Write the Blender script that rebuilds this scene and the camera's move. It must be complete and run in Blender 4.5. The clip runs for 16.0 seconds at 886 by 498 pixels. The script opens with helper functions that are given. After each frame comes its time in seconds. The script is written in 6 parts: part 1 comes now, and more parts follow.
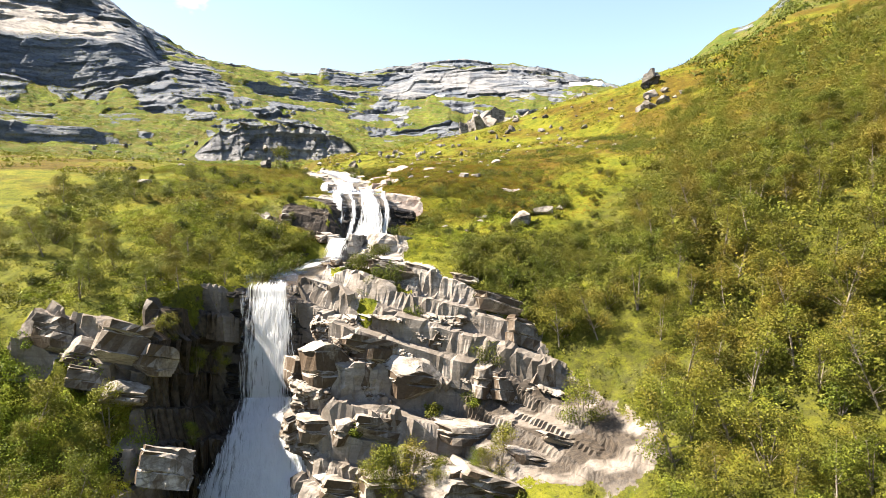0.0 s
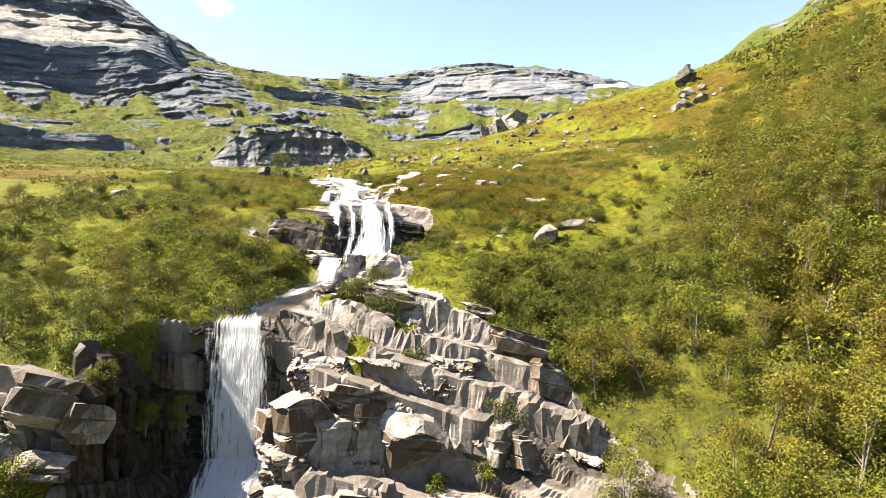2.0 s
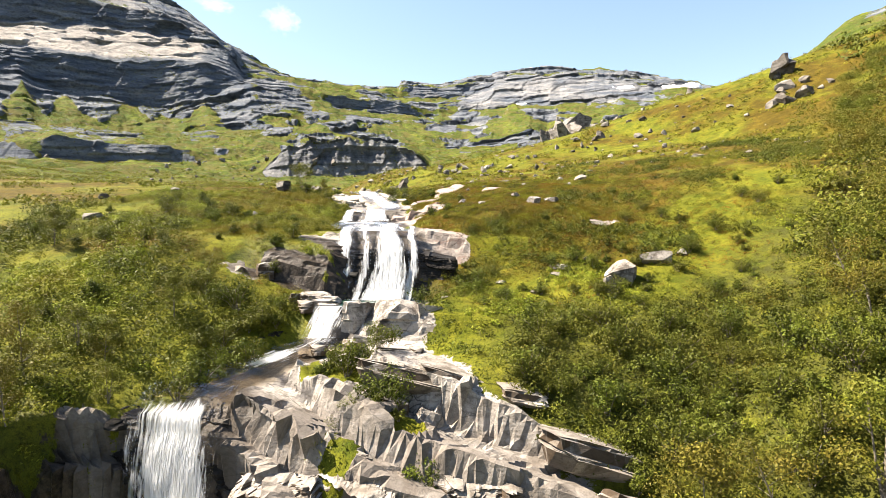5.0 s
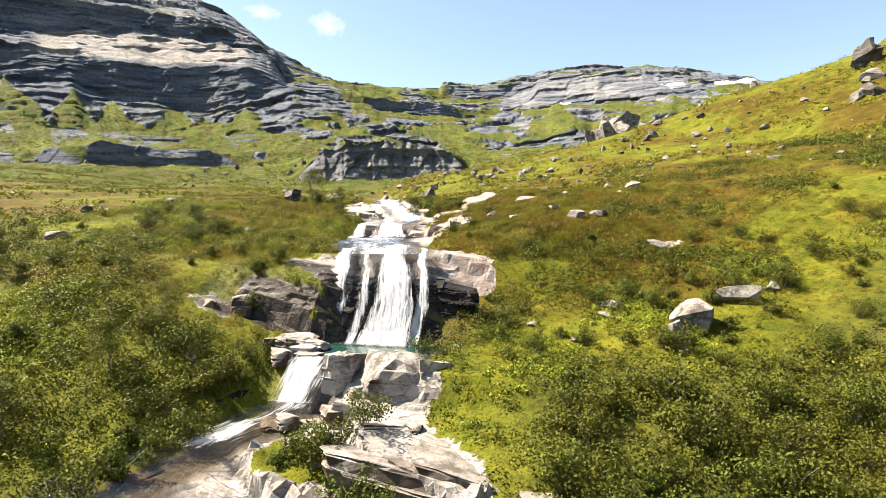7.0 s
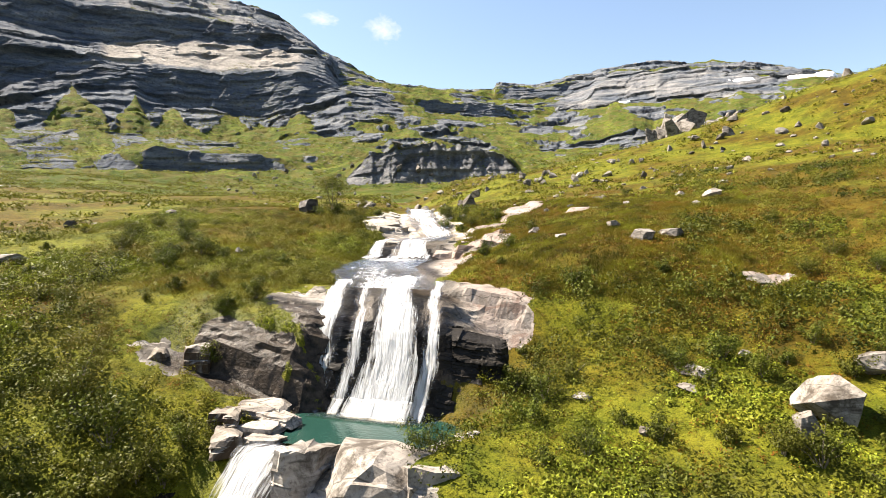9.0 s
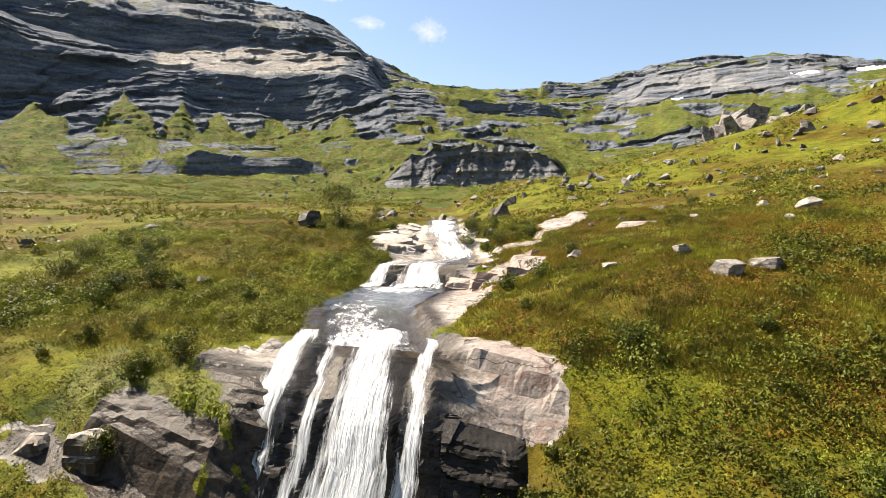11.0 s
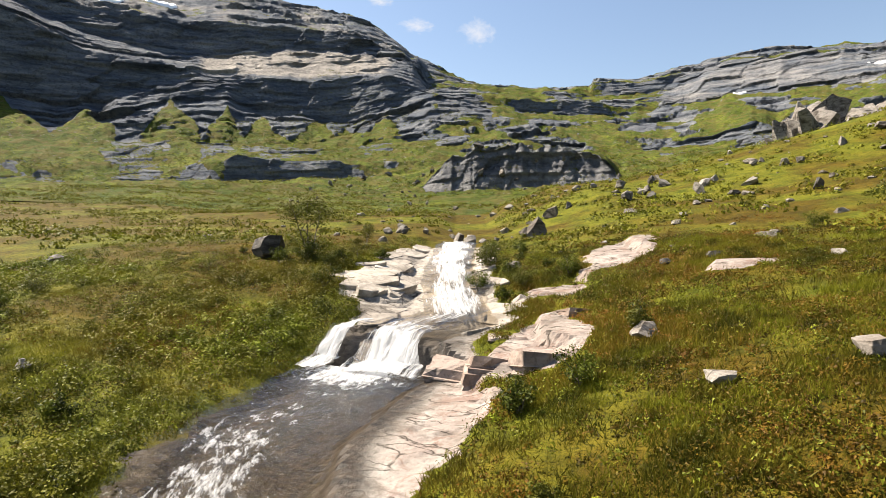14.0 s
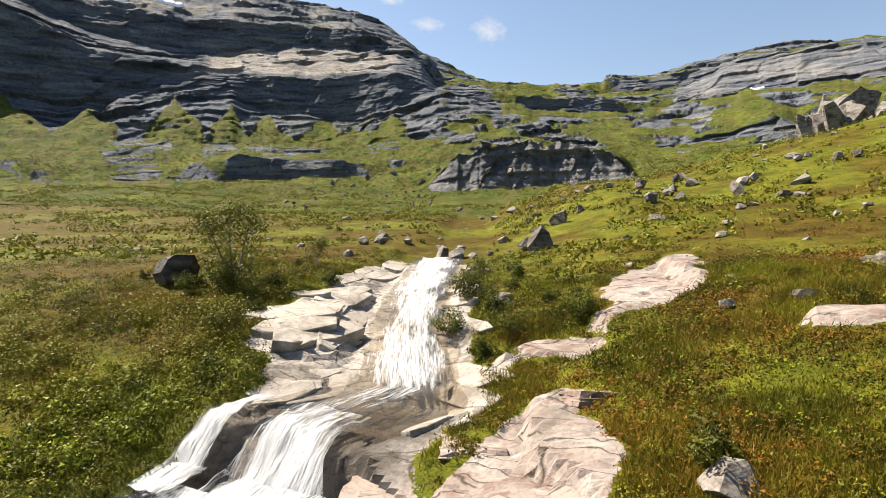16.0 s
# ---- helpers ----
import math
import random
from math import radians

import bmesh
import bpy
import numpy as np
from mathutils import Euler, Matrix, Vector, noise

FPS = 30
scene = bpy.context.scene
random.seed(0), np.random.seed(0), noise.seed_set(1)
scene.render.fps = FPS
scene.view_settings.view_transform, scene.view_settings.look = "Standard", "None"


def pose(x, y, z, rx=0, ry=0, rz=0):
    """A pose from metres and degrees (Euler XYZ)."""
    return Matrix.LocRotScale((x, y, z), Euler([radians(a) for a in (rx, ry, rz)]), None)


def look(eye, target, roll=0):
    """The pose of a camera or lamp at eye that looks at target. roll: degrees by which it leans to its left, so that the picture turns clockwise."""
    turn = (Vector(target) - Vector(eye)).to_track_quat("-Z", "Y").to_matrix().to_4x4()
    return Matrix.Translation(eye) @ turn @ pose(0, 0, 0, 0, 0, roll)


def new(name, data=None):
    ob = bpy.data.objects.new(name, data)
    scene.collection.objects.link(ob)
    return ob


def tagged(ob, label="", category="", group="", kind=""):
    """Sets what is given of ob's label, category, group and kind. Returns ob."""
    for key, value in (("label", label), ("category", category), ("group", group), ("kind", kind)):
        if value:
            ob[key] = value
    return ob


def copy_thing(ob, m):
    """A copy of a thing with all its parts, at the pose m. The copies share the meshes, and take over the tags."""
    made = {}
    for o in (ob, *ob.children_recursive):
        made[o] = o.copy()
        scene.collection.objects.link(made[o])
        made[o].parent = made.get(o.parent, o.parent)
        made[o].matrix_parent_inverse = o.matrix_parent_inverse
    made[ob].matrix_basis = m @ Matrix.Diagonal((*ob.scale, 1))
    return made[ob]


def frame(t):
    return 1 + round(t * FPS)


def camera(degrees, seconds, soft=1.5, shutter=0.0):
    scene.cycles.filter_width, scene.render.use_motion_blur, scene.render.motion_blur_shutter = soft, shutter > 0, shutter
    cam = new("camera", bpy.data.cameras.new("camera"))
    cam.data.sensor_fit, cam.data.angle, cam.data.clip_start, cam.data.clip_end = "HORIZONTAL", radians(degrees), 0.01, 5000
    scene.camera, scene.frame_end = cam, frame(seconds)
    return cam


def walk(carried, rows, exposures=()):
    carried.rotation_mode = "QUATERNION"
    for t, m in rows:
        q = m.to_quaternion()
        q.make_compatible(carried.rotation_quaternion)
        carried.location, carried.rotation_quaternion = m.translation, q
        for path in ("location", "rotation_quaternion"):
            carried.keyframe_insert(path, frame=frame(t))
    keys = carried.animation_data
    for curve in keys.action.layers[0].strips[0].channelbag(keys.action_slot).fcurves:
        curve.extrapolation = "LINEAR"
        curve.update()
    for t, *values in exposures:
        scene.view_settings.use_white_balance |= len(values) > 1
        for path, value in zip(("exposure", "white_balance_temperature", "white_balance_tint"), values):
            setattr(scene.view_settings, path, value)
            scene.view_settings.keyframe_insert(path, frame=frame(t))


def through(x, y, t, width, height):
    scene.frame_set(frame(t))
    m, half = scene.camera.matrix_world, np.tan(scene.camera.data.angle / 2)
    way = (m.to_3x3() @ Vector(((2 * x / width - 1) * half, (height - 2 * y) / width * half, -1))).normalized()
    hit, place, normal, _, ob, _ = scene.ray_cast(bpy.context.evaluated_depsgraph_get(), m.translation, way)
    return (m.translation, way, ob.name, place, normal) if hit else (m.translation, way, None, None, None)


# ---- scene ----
cam = camera(75.0, 16.0, soft=0.5)

PATH = [
    (0, (0.386, -0.223, -0.314), (0.373, 1.775, -0.402), -0.3),
    (0.5, (0.619, 2.336, -0.029), (0.591, 4.334, -0.114), -0.3),
    (1, (0.897, 5.077, 0.286), (0.854, 7.075, 0.207), -0.3),
    (1.5, (1.181, 7.532, 0.668), (1.118, 9.53, 0.59), -0.4),
    (2, (1.428, 10.211, 1.039), (1.338, 12.208, 0.966), -0.4),
    (2.5, (1.632, 12.754, 1.467), (1.505, 14.749, 1.398), -0.4),
    (3, (1.837, 15.399, 1.913), (1.67, 17.391, 1.848), -0.3),
    (3.5, (2.069, 17.92, 2.31), (1.867, 19.909, 2.248), -0.3),
    (4, (2.286, 20.664, 2.689), (2.048, 22.649, 2.633), -0.3),
    (6.5, (2.988, 33.825, 4.77), (2.591, 35.785, 4.725), -0.4),
    (7, (2.923, 36.633, 5.229), (2.48, 38.582, 5.185), -0.3),
    (7.5, (2.869, 39.238, 5.61), (2.382, 41.178, 5.569), -0.2),
    (8, (2.77, 42.066, 6.042), (2.238, 43.993, 6.004), -0.2),
    (8.5, (2.624, 44.768, 6.448), (2.048, 46.683, 6.411), -0.2),
    (9, (2.445, 47.644, 6.907), (1.821, 49.544, 6.87), -0.1),
    (11.5, (0.696, 60.939, 8.922), (-0.105, 62.771, 8.892), -0.1),
    (12, (0.177, 63.663, 9.337), (-0.652, 65.483, 9.308), -0.1),
    (12.5, (-0.343, 66.183, 9.713), (-1.198, 67.991, 9.684), -0.1),
    (13, (-0.944, 68.868, 10.094), (-1.824, 70.664, 10.067), -0.1),
    (13.5, (-1.527, 71.369, 10.477), (-2.43, 73.153, 10.45), -0.0),
    (14, (-2.177, 74.065, 10.877), (-3.102, 75.838, 10.85), -0.1),
    (14.5, (-2.847, 76.612, 11.248), (-3.782, 78.38, 11.221), -0.1),
    (15, (-3.527, 79.32, 11.59), (-4.47, 81.083, 11.562), -0.2),
    (15.5, (-4.28, 82.109, 11.805), (-5.232, 83.868, 11.777), -0.2),
    (16, (-5.002, 84.645, 12.045), (-5.962, 86.399, 12.015), -0.2),
]
walk(cam, [(t, look(eye, goal, roll)) for t, eye, goal, roll in PATH],
     exposures=[(0, 2.62, 6600, 13), (4, 2.45, 6600, 13), (8, 2.22, 6600, 13), (12, 1.88, 6600, 13), (16, 1.68, 6600, 13)])

# ---- light ----
SUN_AZ, SUN_EL = 89.0, 51.0      # degrees to the left of +y, and above the horizon
world = bpy.data.worlds.new("sky")
scene.world = world
world.use_nodes = True
wn = world.node_tree.nodes
sky = wn.new("ShaderNodeTexSky")
sky.sky_type = 'NISHITA'
sky.sun_disc = False
sky.sun_elevation = radians(SUN_EL)
sky.sun_rotation = radians(-SUN_AZ)
sky.air_density, sky.dust_density, sky.ozone_density, sky.altitude = 1.2, 0.7, 0.3, 300
wn["Background"].inputs["Strength"].default_value = 0.05
world.node_tree.links.new(sky.outputs[0], wn["Background"].inputs["Color"])

sun = new("sun", bpy.data.lights.new("sun", 'SUN'))
sun.data.energy, sun.data.angle, sun.data.color = 5.0, radians(0.53), (1.0, 0.90, 0.74)
_a, _e = radians(SUN_AZ), radians(SUN_EL)
sun.matrix_world = look((0, 0, 200), (math.sin(_a) * math.cos(_e) * 100, -math.cos(_a) * math.cos(_e) * 100, 200 - math.sin(_e) * 100))

# ---- small helpers ----


def hashed(i, j, seed):
    n = (i.astype(np.int64) * 374761393 + j.astype(np.int64) * 668265263 + seed * 974634777) & 0xffffffff
    n = ((n ^ (n >> 13)) * 1274126177) & 0xffffffff
    return ((n ^ (n >> 16)) & 0xffff) / 65535.0


def vnoise(x, y, seed=0):
    """Smooth noise between -1 and 1."""
    i, j = np.floor(x), np.floor(y)
    f, g = x - i, y - j
    f, g = f * f * f * (f * (f * 6 - 15) + 10), g * g * g * (g * (g * 6 - 15) + 10)
    a = hashed(i, j, seed) * (1 - f) + hashed(i + 1, j, seed) * f
    b = hashed(i, j + 1, seed) * (1 - f) + hashed(i + 1, j + 1, seed) * f
    return (a * (1 - g) + b * g) * 2 - 1


def fbm(x, y, size, octaves=4, seed=0, gain=0.5):
    out, amp, total = 0 * x, 1.0, 0.0
    for k in range(octaves):
        c, s = math.cos(k * 1.1 + seed), math.sin(k * 1.1 + seed)
        out = out + amp * vnoise((x * c - y * s) / size, (x * s + y * c) / size, seed + 17 * k)
        total += amp
        amp *= gain
        size *= 0.5
    return out / total


def ridged(x, y, size, octaves=4, seed=0):
    out, amp, total = 0 * x, 1.0, 0.0
    for k in range(octaves):
        c, s = math.cos(k * 0.9 + seed), math.sin(k * 0.9 + seed)
        out = out + amp * (1 - 2 * np.abs(vnoise((x * c - y * s) / size, (x * s + y * c) / size, seed + 23 * k)))
        total += amp
        amp *= 0.5
        size *= 0.48
    return out / total


def smooth(a, b, v):
    t = np.clip((v - a) / (b - a), 0, 1)
    return t * t * (3 - 2 * t)


def table(v, nodes):
    return np.interp(v, nodes[0::2], nodes[1::2])


def grid_mesh(name, P, attributes=(), smooth_shade=True):
    """A mesh from an array of points (rows, columns, 3)."""
    r, c = P.shape[:2]
    idx = np.arange(r * c).reshape(r, c)
    quads = np.stack([idx[:-1, :-1], idx[:-1, 1:], idx[1:, 1:], idx[1:, :-1]], -1).reshape(-1, 4)
    return quad_mesh(name, P.reshape(-1, 3), quads, attributes, smooth_shade)


def quad_mesh(name, V, F, attributes=(), smooth_shade=True):
    me = bpy.data.meshes.new(name)
    n = F.shape[1]
    me.vertices.add(len(V))
    me.vertices.foreach_set("co", np.ascontiguousarray(V, dtype=np.float32).ravel())
    me.loops.add(F.size)
    me.loops.foreach_set("vertex_index", np.ascontiguousarray(F, dtype=np.int32).ravel())
    me.polygons.add(len(F))
    me.polygons.foreach_set("loop_start", np.arange(0, F.size, n, dtype=np.int32))
    me.polygons.foreach_set("use_smooth", np.full(len(F), smooth_shade))
    me.update(calc_edges=True)
    for key, values in attributes:
        values = np.asarray(values, dtype=np.float32)
        if values.ndim == 1:
            me.attributes.new(key, 'FLOAT', 'POINT').data.foreach_set("value", values)
        else:
            me.attributes.new(key, 'FLOAT_VECTOR', 'POINT').data.foreach_set("vector", values.ravel())
    return me


def part(name, bm, material, parent, label=""):
    me = bm
    if isinstance(bm, bmesh.types.BMesh):
        me = bpy.data.meshes.new(name)
        bm.to_mesh(me)
        bm.free()
    me.materials.clear()
    me.materials.append(material)
    ob = new(name, me)
    ob.parent = parent
    if label:
        ob["label"] = label
    return ob


# ---- materials ----
class Nodes:
    """Short forms for building node materials."""

    def __init__(self, name):
        self.mat = bpy.data.materials.new(name)
        self.mat.use_nodes = True
        self.tree = self.mat.node_tree
        self.shader = self.tree.nodes["Principled BSDF"]
        self.out = self.tree.nodes["Material Output"]

    def node(self, kind, **values):
        n = self.tree.nodes.new("ShaderNode" + kind)
        for key, value in values.items():
            n.inputs[key.replace("_", " ")].default_value = value
        return n

    def link(self, a, b):
        self.tree.links.new(a, b)

    def coords(self, scale=(1, 1, 1), kind="Object"):
        t = self.node("NewGeometry" if kind == "Position" else "TexCoord")
        m = self.node("Mapping")
        m.inputs["Scale"].default_value = scale
        self.link(t.outputs[kind], m.inputs["Vector"])
        return m.outputs[0]

    def noise(self, scale, detail=4.0, rough=0.55, vector=None, distortion=0.0):
        n = self.node("TexNoise", Scale=scale, Detail=detail, Roughness=rough, Distortion=distortion)
        if vector is not None:
            self.link(vector, n.inputs["Vector"])
        return n.outputs["Fac"]

    def ramp(self, fac, stops):
        r = self.node("ValToRGB")
        e = r.color_ramp.elements
        while len(e) < len(stops):
            e.new(0.5)
        for el, (p, c) in zip(e, stops):
            el.position = p
            el.color = (c, c, c, 1) if isinstance(c, (int, float)) else (*c, 1)
        self.link(fac, r.inputs[0])
        return r.outputs[0]

    def mix(self, fac, a, b, how='MIX'):
        m = self.tree.nodes.new("ShaderNodeMix")
        m.data_type, m.blend_type = 'RGBA', how
        for socket, v in ((m.inputs[0], fac), (m.inputs[6], a), (m.inputs[7], b)):
            if isinstance(v, (int, float)):
                socket.default_value = v
            elif isinstance(v, tuple):
                socket.default_value = (*v, 1)
            else:
                self.link(v, socket)
        return m.outputs[2]

    def math(self, how, a, b=0.0, clamp=False):
        m = self.tree.nodes.new("ShaderNodeMath")
        m.operation, m.use_clamp = how, clamp
        for socket, v in zip(m.inputs, (a, b)):
            if isinstance(v, (int, float)):
                socket.default_value = v
            else:
                self.link(v, socket)
        return m.outputs[0]

    def attribute(self, name, socket="Fac"):
        a = self.node("Attribute")
        a.attribute_name = name
        return a.outputs[socket]

    def bump(self, height, strength, distance, normal=None):
        b = self.node("Bump", Strength=strength, Distance=distance)
        self.link(height, b.inputs["Height"])
        if normal is not None:
            self.link(normal, b.inputs["Normal"])
        self.link(b.outputs[0], self.shader.inputs["Normal"])
        return b.outputs[0]


def rock_colour(n, size=1.0, pink=0.0, stain=0.0):
    """Grey gneiss with pale weathered skin, bands, lichen and dark water stains."""
    v = n.coords((1 / size, 1 / size, 1 / size), "Position")
    band = n.node("Mapping")
    n.link(v, band.inputs["Vector"])
    band.inputs["Rotation"].default_value = (0.15, 0.38, 0.3)
    band.inputs["Scale"].default_value = (0.25, 0.3, 2.2)
    big = n.noise(0.35, 5, 0.6, v)
    fine = n.noise(5.0, 6, 0.65, v)
    strata = n.math('ADD', n.math('MULTIPLY', n.noise(1.1, 6, 0.62, band.outputs[0], 0.6), 0.6), n.math('MULTIPLY', n.noise(0.7, 7, 0.66, v, 0.3), 0.4))
    c = n.ramp(strata, [(0.34, (0.05, 0.044, 0.038)), (0.41, (0.17, 0.157, 0.143)), (0.49, (0.29, 0.275, 0.254)), (0.64, (0.42, 0.4, 0.37))])
    c = n.mix(n.ramp(big, [(0.42, 0.0), (0.6, 0.3)]), c, (0.19, 0.15, 0.115))
    c = n.mix(n.ramp(n.noise(0.55, 7, 0.72, v, 0.4), [(0.50, 0.0), (0.62, 0.85)]), c, (0.038, 0.03, 0.022))
    if not isinstance(stain, float) or stain:
        f = n.ramp(n.noise(0.42, 7, 0.74, v, 0.3), [(0.40, 0.0), (0.53, 0.9)])
        c = n.mix(n.math('MULTIPLY', f, stain), c, n.mix(fine, (0.02, 0.014, 0.009), (0.10, 0.07, 0.042)))
    if pink:
        c = n.mix(pink, c, (0.24, 0.15, 0.12))
    c = n.mix(n.ramp(fine, [(0.36, 0.55), (0.47, 0.0)]), c, (0.06, 0.053, 0.045))
    vor = n.tree.nodes.new("ShaderNodeTexVoronoi")
    vor.feature = 'DISTANCE_TO_EDGE'
    vor.inputs["Scale"].default_value = 0.3
    warp = n.node("Mapping")
    warp.inputs["Rotation"].default_value = (0.1, 0.3, 0.5)
    warp.inputs["Scale"].default_value = (0.55, 1.5, 1.6)
    wob = n.node("TexNoise", Scale=0.9, Detail=4.0)
    n.link(v, wob.inputs["Vector"])
    n.link(n.mix(0.35, v, wob.outputs["Color"], 'ADD'), warp.inputs["Vector"])
    n.link(warp.outputs[0], vor.inputs["Vector"])
    crack = n.ramp(vor.outputs["Distance"], [(0.0, 1.0), (0.022, 0.0)])
    c = n.mix(n.math('MULTIPLY', crack, n.ramp(n.noise(0.8, 3, 0.5, v), [(0.43, 0.0), (0.52, 0.85)])), c, (0.045, 0.04, 0.033))
    return c, strata, fine, v


def rock_material(name, size=1.0, pink=0.0, dark=0.0, pale=0.0, stain=0.0, steep_shade=0.0):
    n = Nodes(name)
    c, strata, fine, v = rock_colour(n, size, pink, stain)
    if pale:
        c = n.mix(pale, c, (0.42, 0.385, 0.33))
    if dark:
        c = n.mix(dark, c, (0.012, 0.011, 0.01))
    # steep faces darkened in streaks: stains, with shade put into the colour
    if steep_shade:
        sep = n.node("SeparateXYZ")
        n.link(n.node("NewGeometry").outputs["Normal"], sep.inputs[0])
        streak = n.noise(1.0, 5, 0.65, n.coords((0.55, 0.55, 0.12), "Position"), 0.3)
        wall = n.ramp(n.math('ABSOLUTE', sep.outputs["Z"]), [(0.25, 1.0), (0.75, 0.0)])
        c = n.mix(n.math('MULTIPLY', wall, n.ramp(streak, [(0.36, 0.0), (0.47, steep_shade)])), c, n.mix(fine, (0.02, 0.015, 0.011), (0.085, 0.058, 0.036)))
    info = n.node("ObjectInfo")
    c = n.mix(0.35, c, n.ramp(info.outputs["Random"], [(0.0, (0.55, 0.5, 0.45)), (1.0, (1.0, 0.98, 0.95))]), 'MULTIPLY')
    n.link(c, n.shader.inputs["Base Color"])
    n.shader.inputs["Roughness"].default_value = 0.45 if dark > 0.5 else 0.85
    n.shader.inputs["Specular IOR Level"].default_value = 0.06 if dark > 0.5 else 0.15
    b = n.bump(strata, 0.9, 0.12 * size)
    n.bump(fine, 0.7, 0.05 * size, b)
    return n.mat


def ground_material():
    """Meadow turf, heath and bare rock; the rock attribute says where the soil is gone."""
    n = Nodes("mountain_ground")
    rc, strata, fine, v = rock_colour(n, 1.0, 0.0, n.math('SUBTRACT', 0.65, n.math('MULTIPLY', n.attribute("bleach"), 0.6)))
    patch = n.noise(0.09, 5, 0.6, v)
    mid = n.noise(0.5, 5, 0.65, v, 0.5)
    small = n.noise(3.2, 5, 0.7, v)
    tiny = n.noise(14.0, 5, 0.75, v)
    green = n.ramp(mid, [(0.3, (0.04, 0.056, 0.004)), (0.44, (0.078, 0.086, 0.006)), (0.58, (0.118, 0.119, 0.009)), (0.75, (0.15, 0.138, 0.013))])
    heath = n.ramp(mid, [(0.3, (0.032, 0.023, 0.003)), (0.5, (0.065, 0.044, 0.004)), (0.7, (0.105, 0.074, 0.008))])
    veg = n.mix(n.ramp(n.math('ADD', patch, n.attribute("heath")), [(0.53, 0.0), (0.68, 1.0)]), green, heath)
    veg = n.mix(n.ramp(small, [(0.34, 0.8), (0.47, 0.0)]), veg, (0.012, 0.016, 0.003))
    veg = n.mix(n.ramp(tiny, [(0.36, 0.8), (0.52, 0.0)]), veg, (0.018, 0.02, 0.003))
    # turf darkened under trees and bushes: their shade put into the ground colour
    veg = n.mix(n.math('MULTIPLY', n.attribute("wood_shade"), n.ramp(n.noise(0.8, 5, 0.65, v), [(0.36, 0.95), (0.62, 0.35)])), veg, n.mix(small, (0.02, 0.022, 0.006), (0.05, 0.05, 0.012)))
    edge = n.math('ADD', n.attribute("rock"), n.math('MULTIPLY', n.math('SUBTRACT', n.noise(1.1, 7, 0.72, v), 0.5), 1.3))
    mask = n.ramp(edge, [(0.48, 0.0), (0.52, 1.0)])
    rc = n.mix(n.math('MULTIPLY', n.attribute("pink"), n.ramp(n.noise(0.6, 4, 0.6, v), [(0.35, 0.2), (0.6, 0.8)])), rc, n.mix(fine, (0.085, 0.055, 0.046), (0.27, 0.2, 0.175)))
    rc = n.mix(n.math('MULTIPLY', n.attribute("pink"), n.ramp(n.noise(0.9, 5, 0.65, v, 0.6), [(0.54, 0.0), (0.6, 0.7)])), rc, (0.11, 0.05, 0.035))
    rc = n.mix(n.math('MULTIPLY', n.math('SUBTRACT', 1.0, n.attribute("bleach")), 0.6), rc, (0.14, 0.122, 0.105))
    rc = n.mix(n.math('MULTIPLY', n.attribute("bleach"), 0.2), rc, (0.36, 0.335, 0.295))
    vor = n.tree.nodes.new("ShaderNodeTexVoronoi")
    vor.feature = 'DISTANCE_TO_EDGE'
    vor.inputs["Scale"].default_value = 0.75
    lie = n.node("Mapping")
    lie.inputs["Rotation"].default_value = (0.0, 0.0, 0.35)
    lie.inputs["Scale"].default_value = (0.45, 1.5, 1.0)
    wob = n.node("TexNoise", Scale=1.3, Detail=5.0)
    n.link(v, wob.inputs["Vector"])
    n.link(n.mix(0.6, v, wob.outputs["Color"], 'ADD'), lie.inputs["Vector"])
    n.link(lie.outputs[0], vor.inputs["Vector"])
    split = n.math('MULTIPLY', n.ramp(vor.outputs["Distance"], [(0.0, 1.0), (0.035, 0.0)]), n.ramp(n.noise(0.7, 3, 0.5, v), [(0.40, 0.0), (0.5, 0.95)]))
    rc = n.mix(n.math('MULTIPLY', split, n.attribute("bleach")), rc, (0.03, 0.025, 0.02))
    wet = n.attribute("wet")
    # wet rock, its colour taken darker to carry the black of deep shade
    rw = n.mix(wet, rc, n.mix(n.ramp(n.noise(2.4, 6, 0.7, v), [(0.36, 0.0), (0.66, 1.0)]), (0.005, 0.004, 0.003), (0.055, 0.042, 0.03)))
    n.link(n.math('ADD', 0.06, n.math('MULTIPLY', n.math('MULTIPLY', mask, wet), 0.1)), n.shader.inputs["Specular IOR Level"])
    n.link(n.mix(mask, veg, rw), n.shader.inputs["Base Color"])
    n.link(n.math('SUBTRACT', 0.85, n.math('MULTIPLY', wet, 0.45)), n.shader.inputs["Roughness"])
    h = n.mix(mask, small, n.mix(0.5, strata, fine))
    n.bump(h, 0.9, 0.16)
    return n.mat


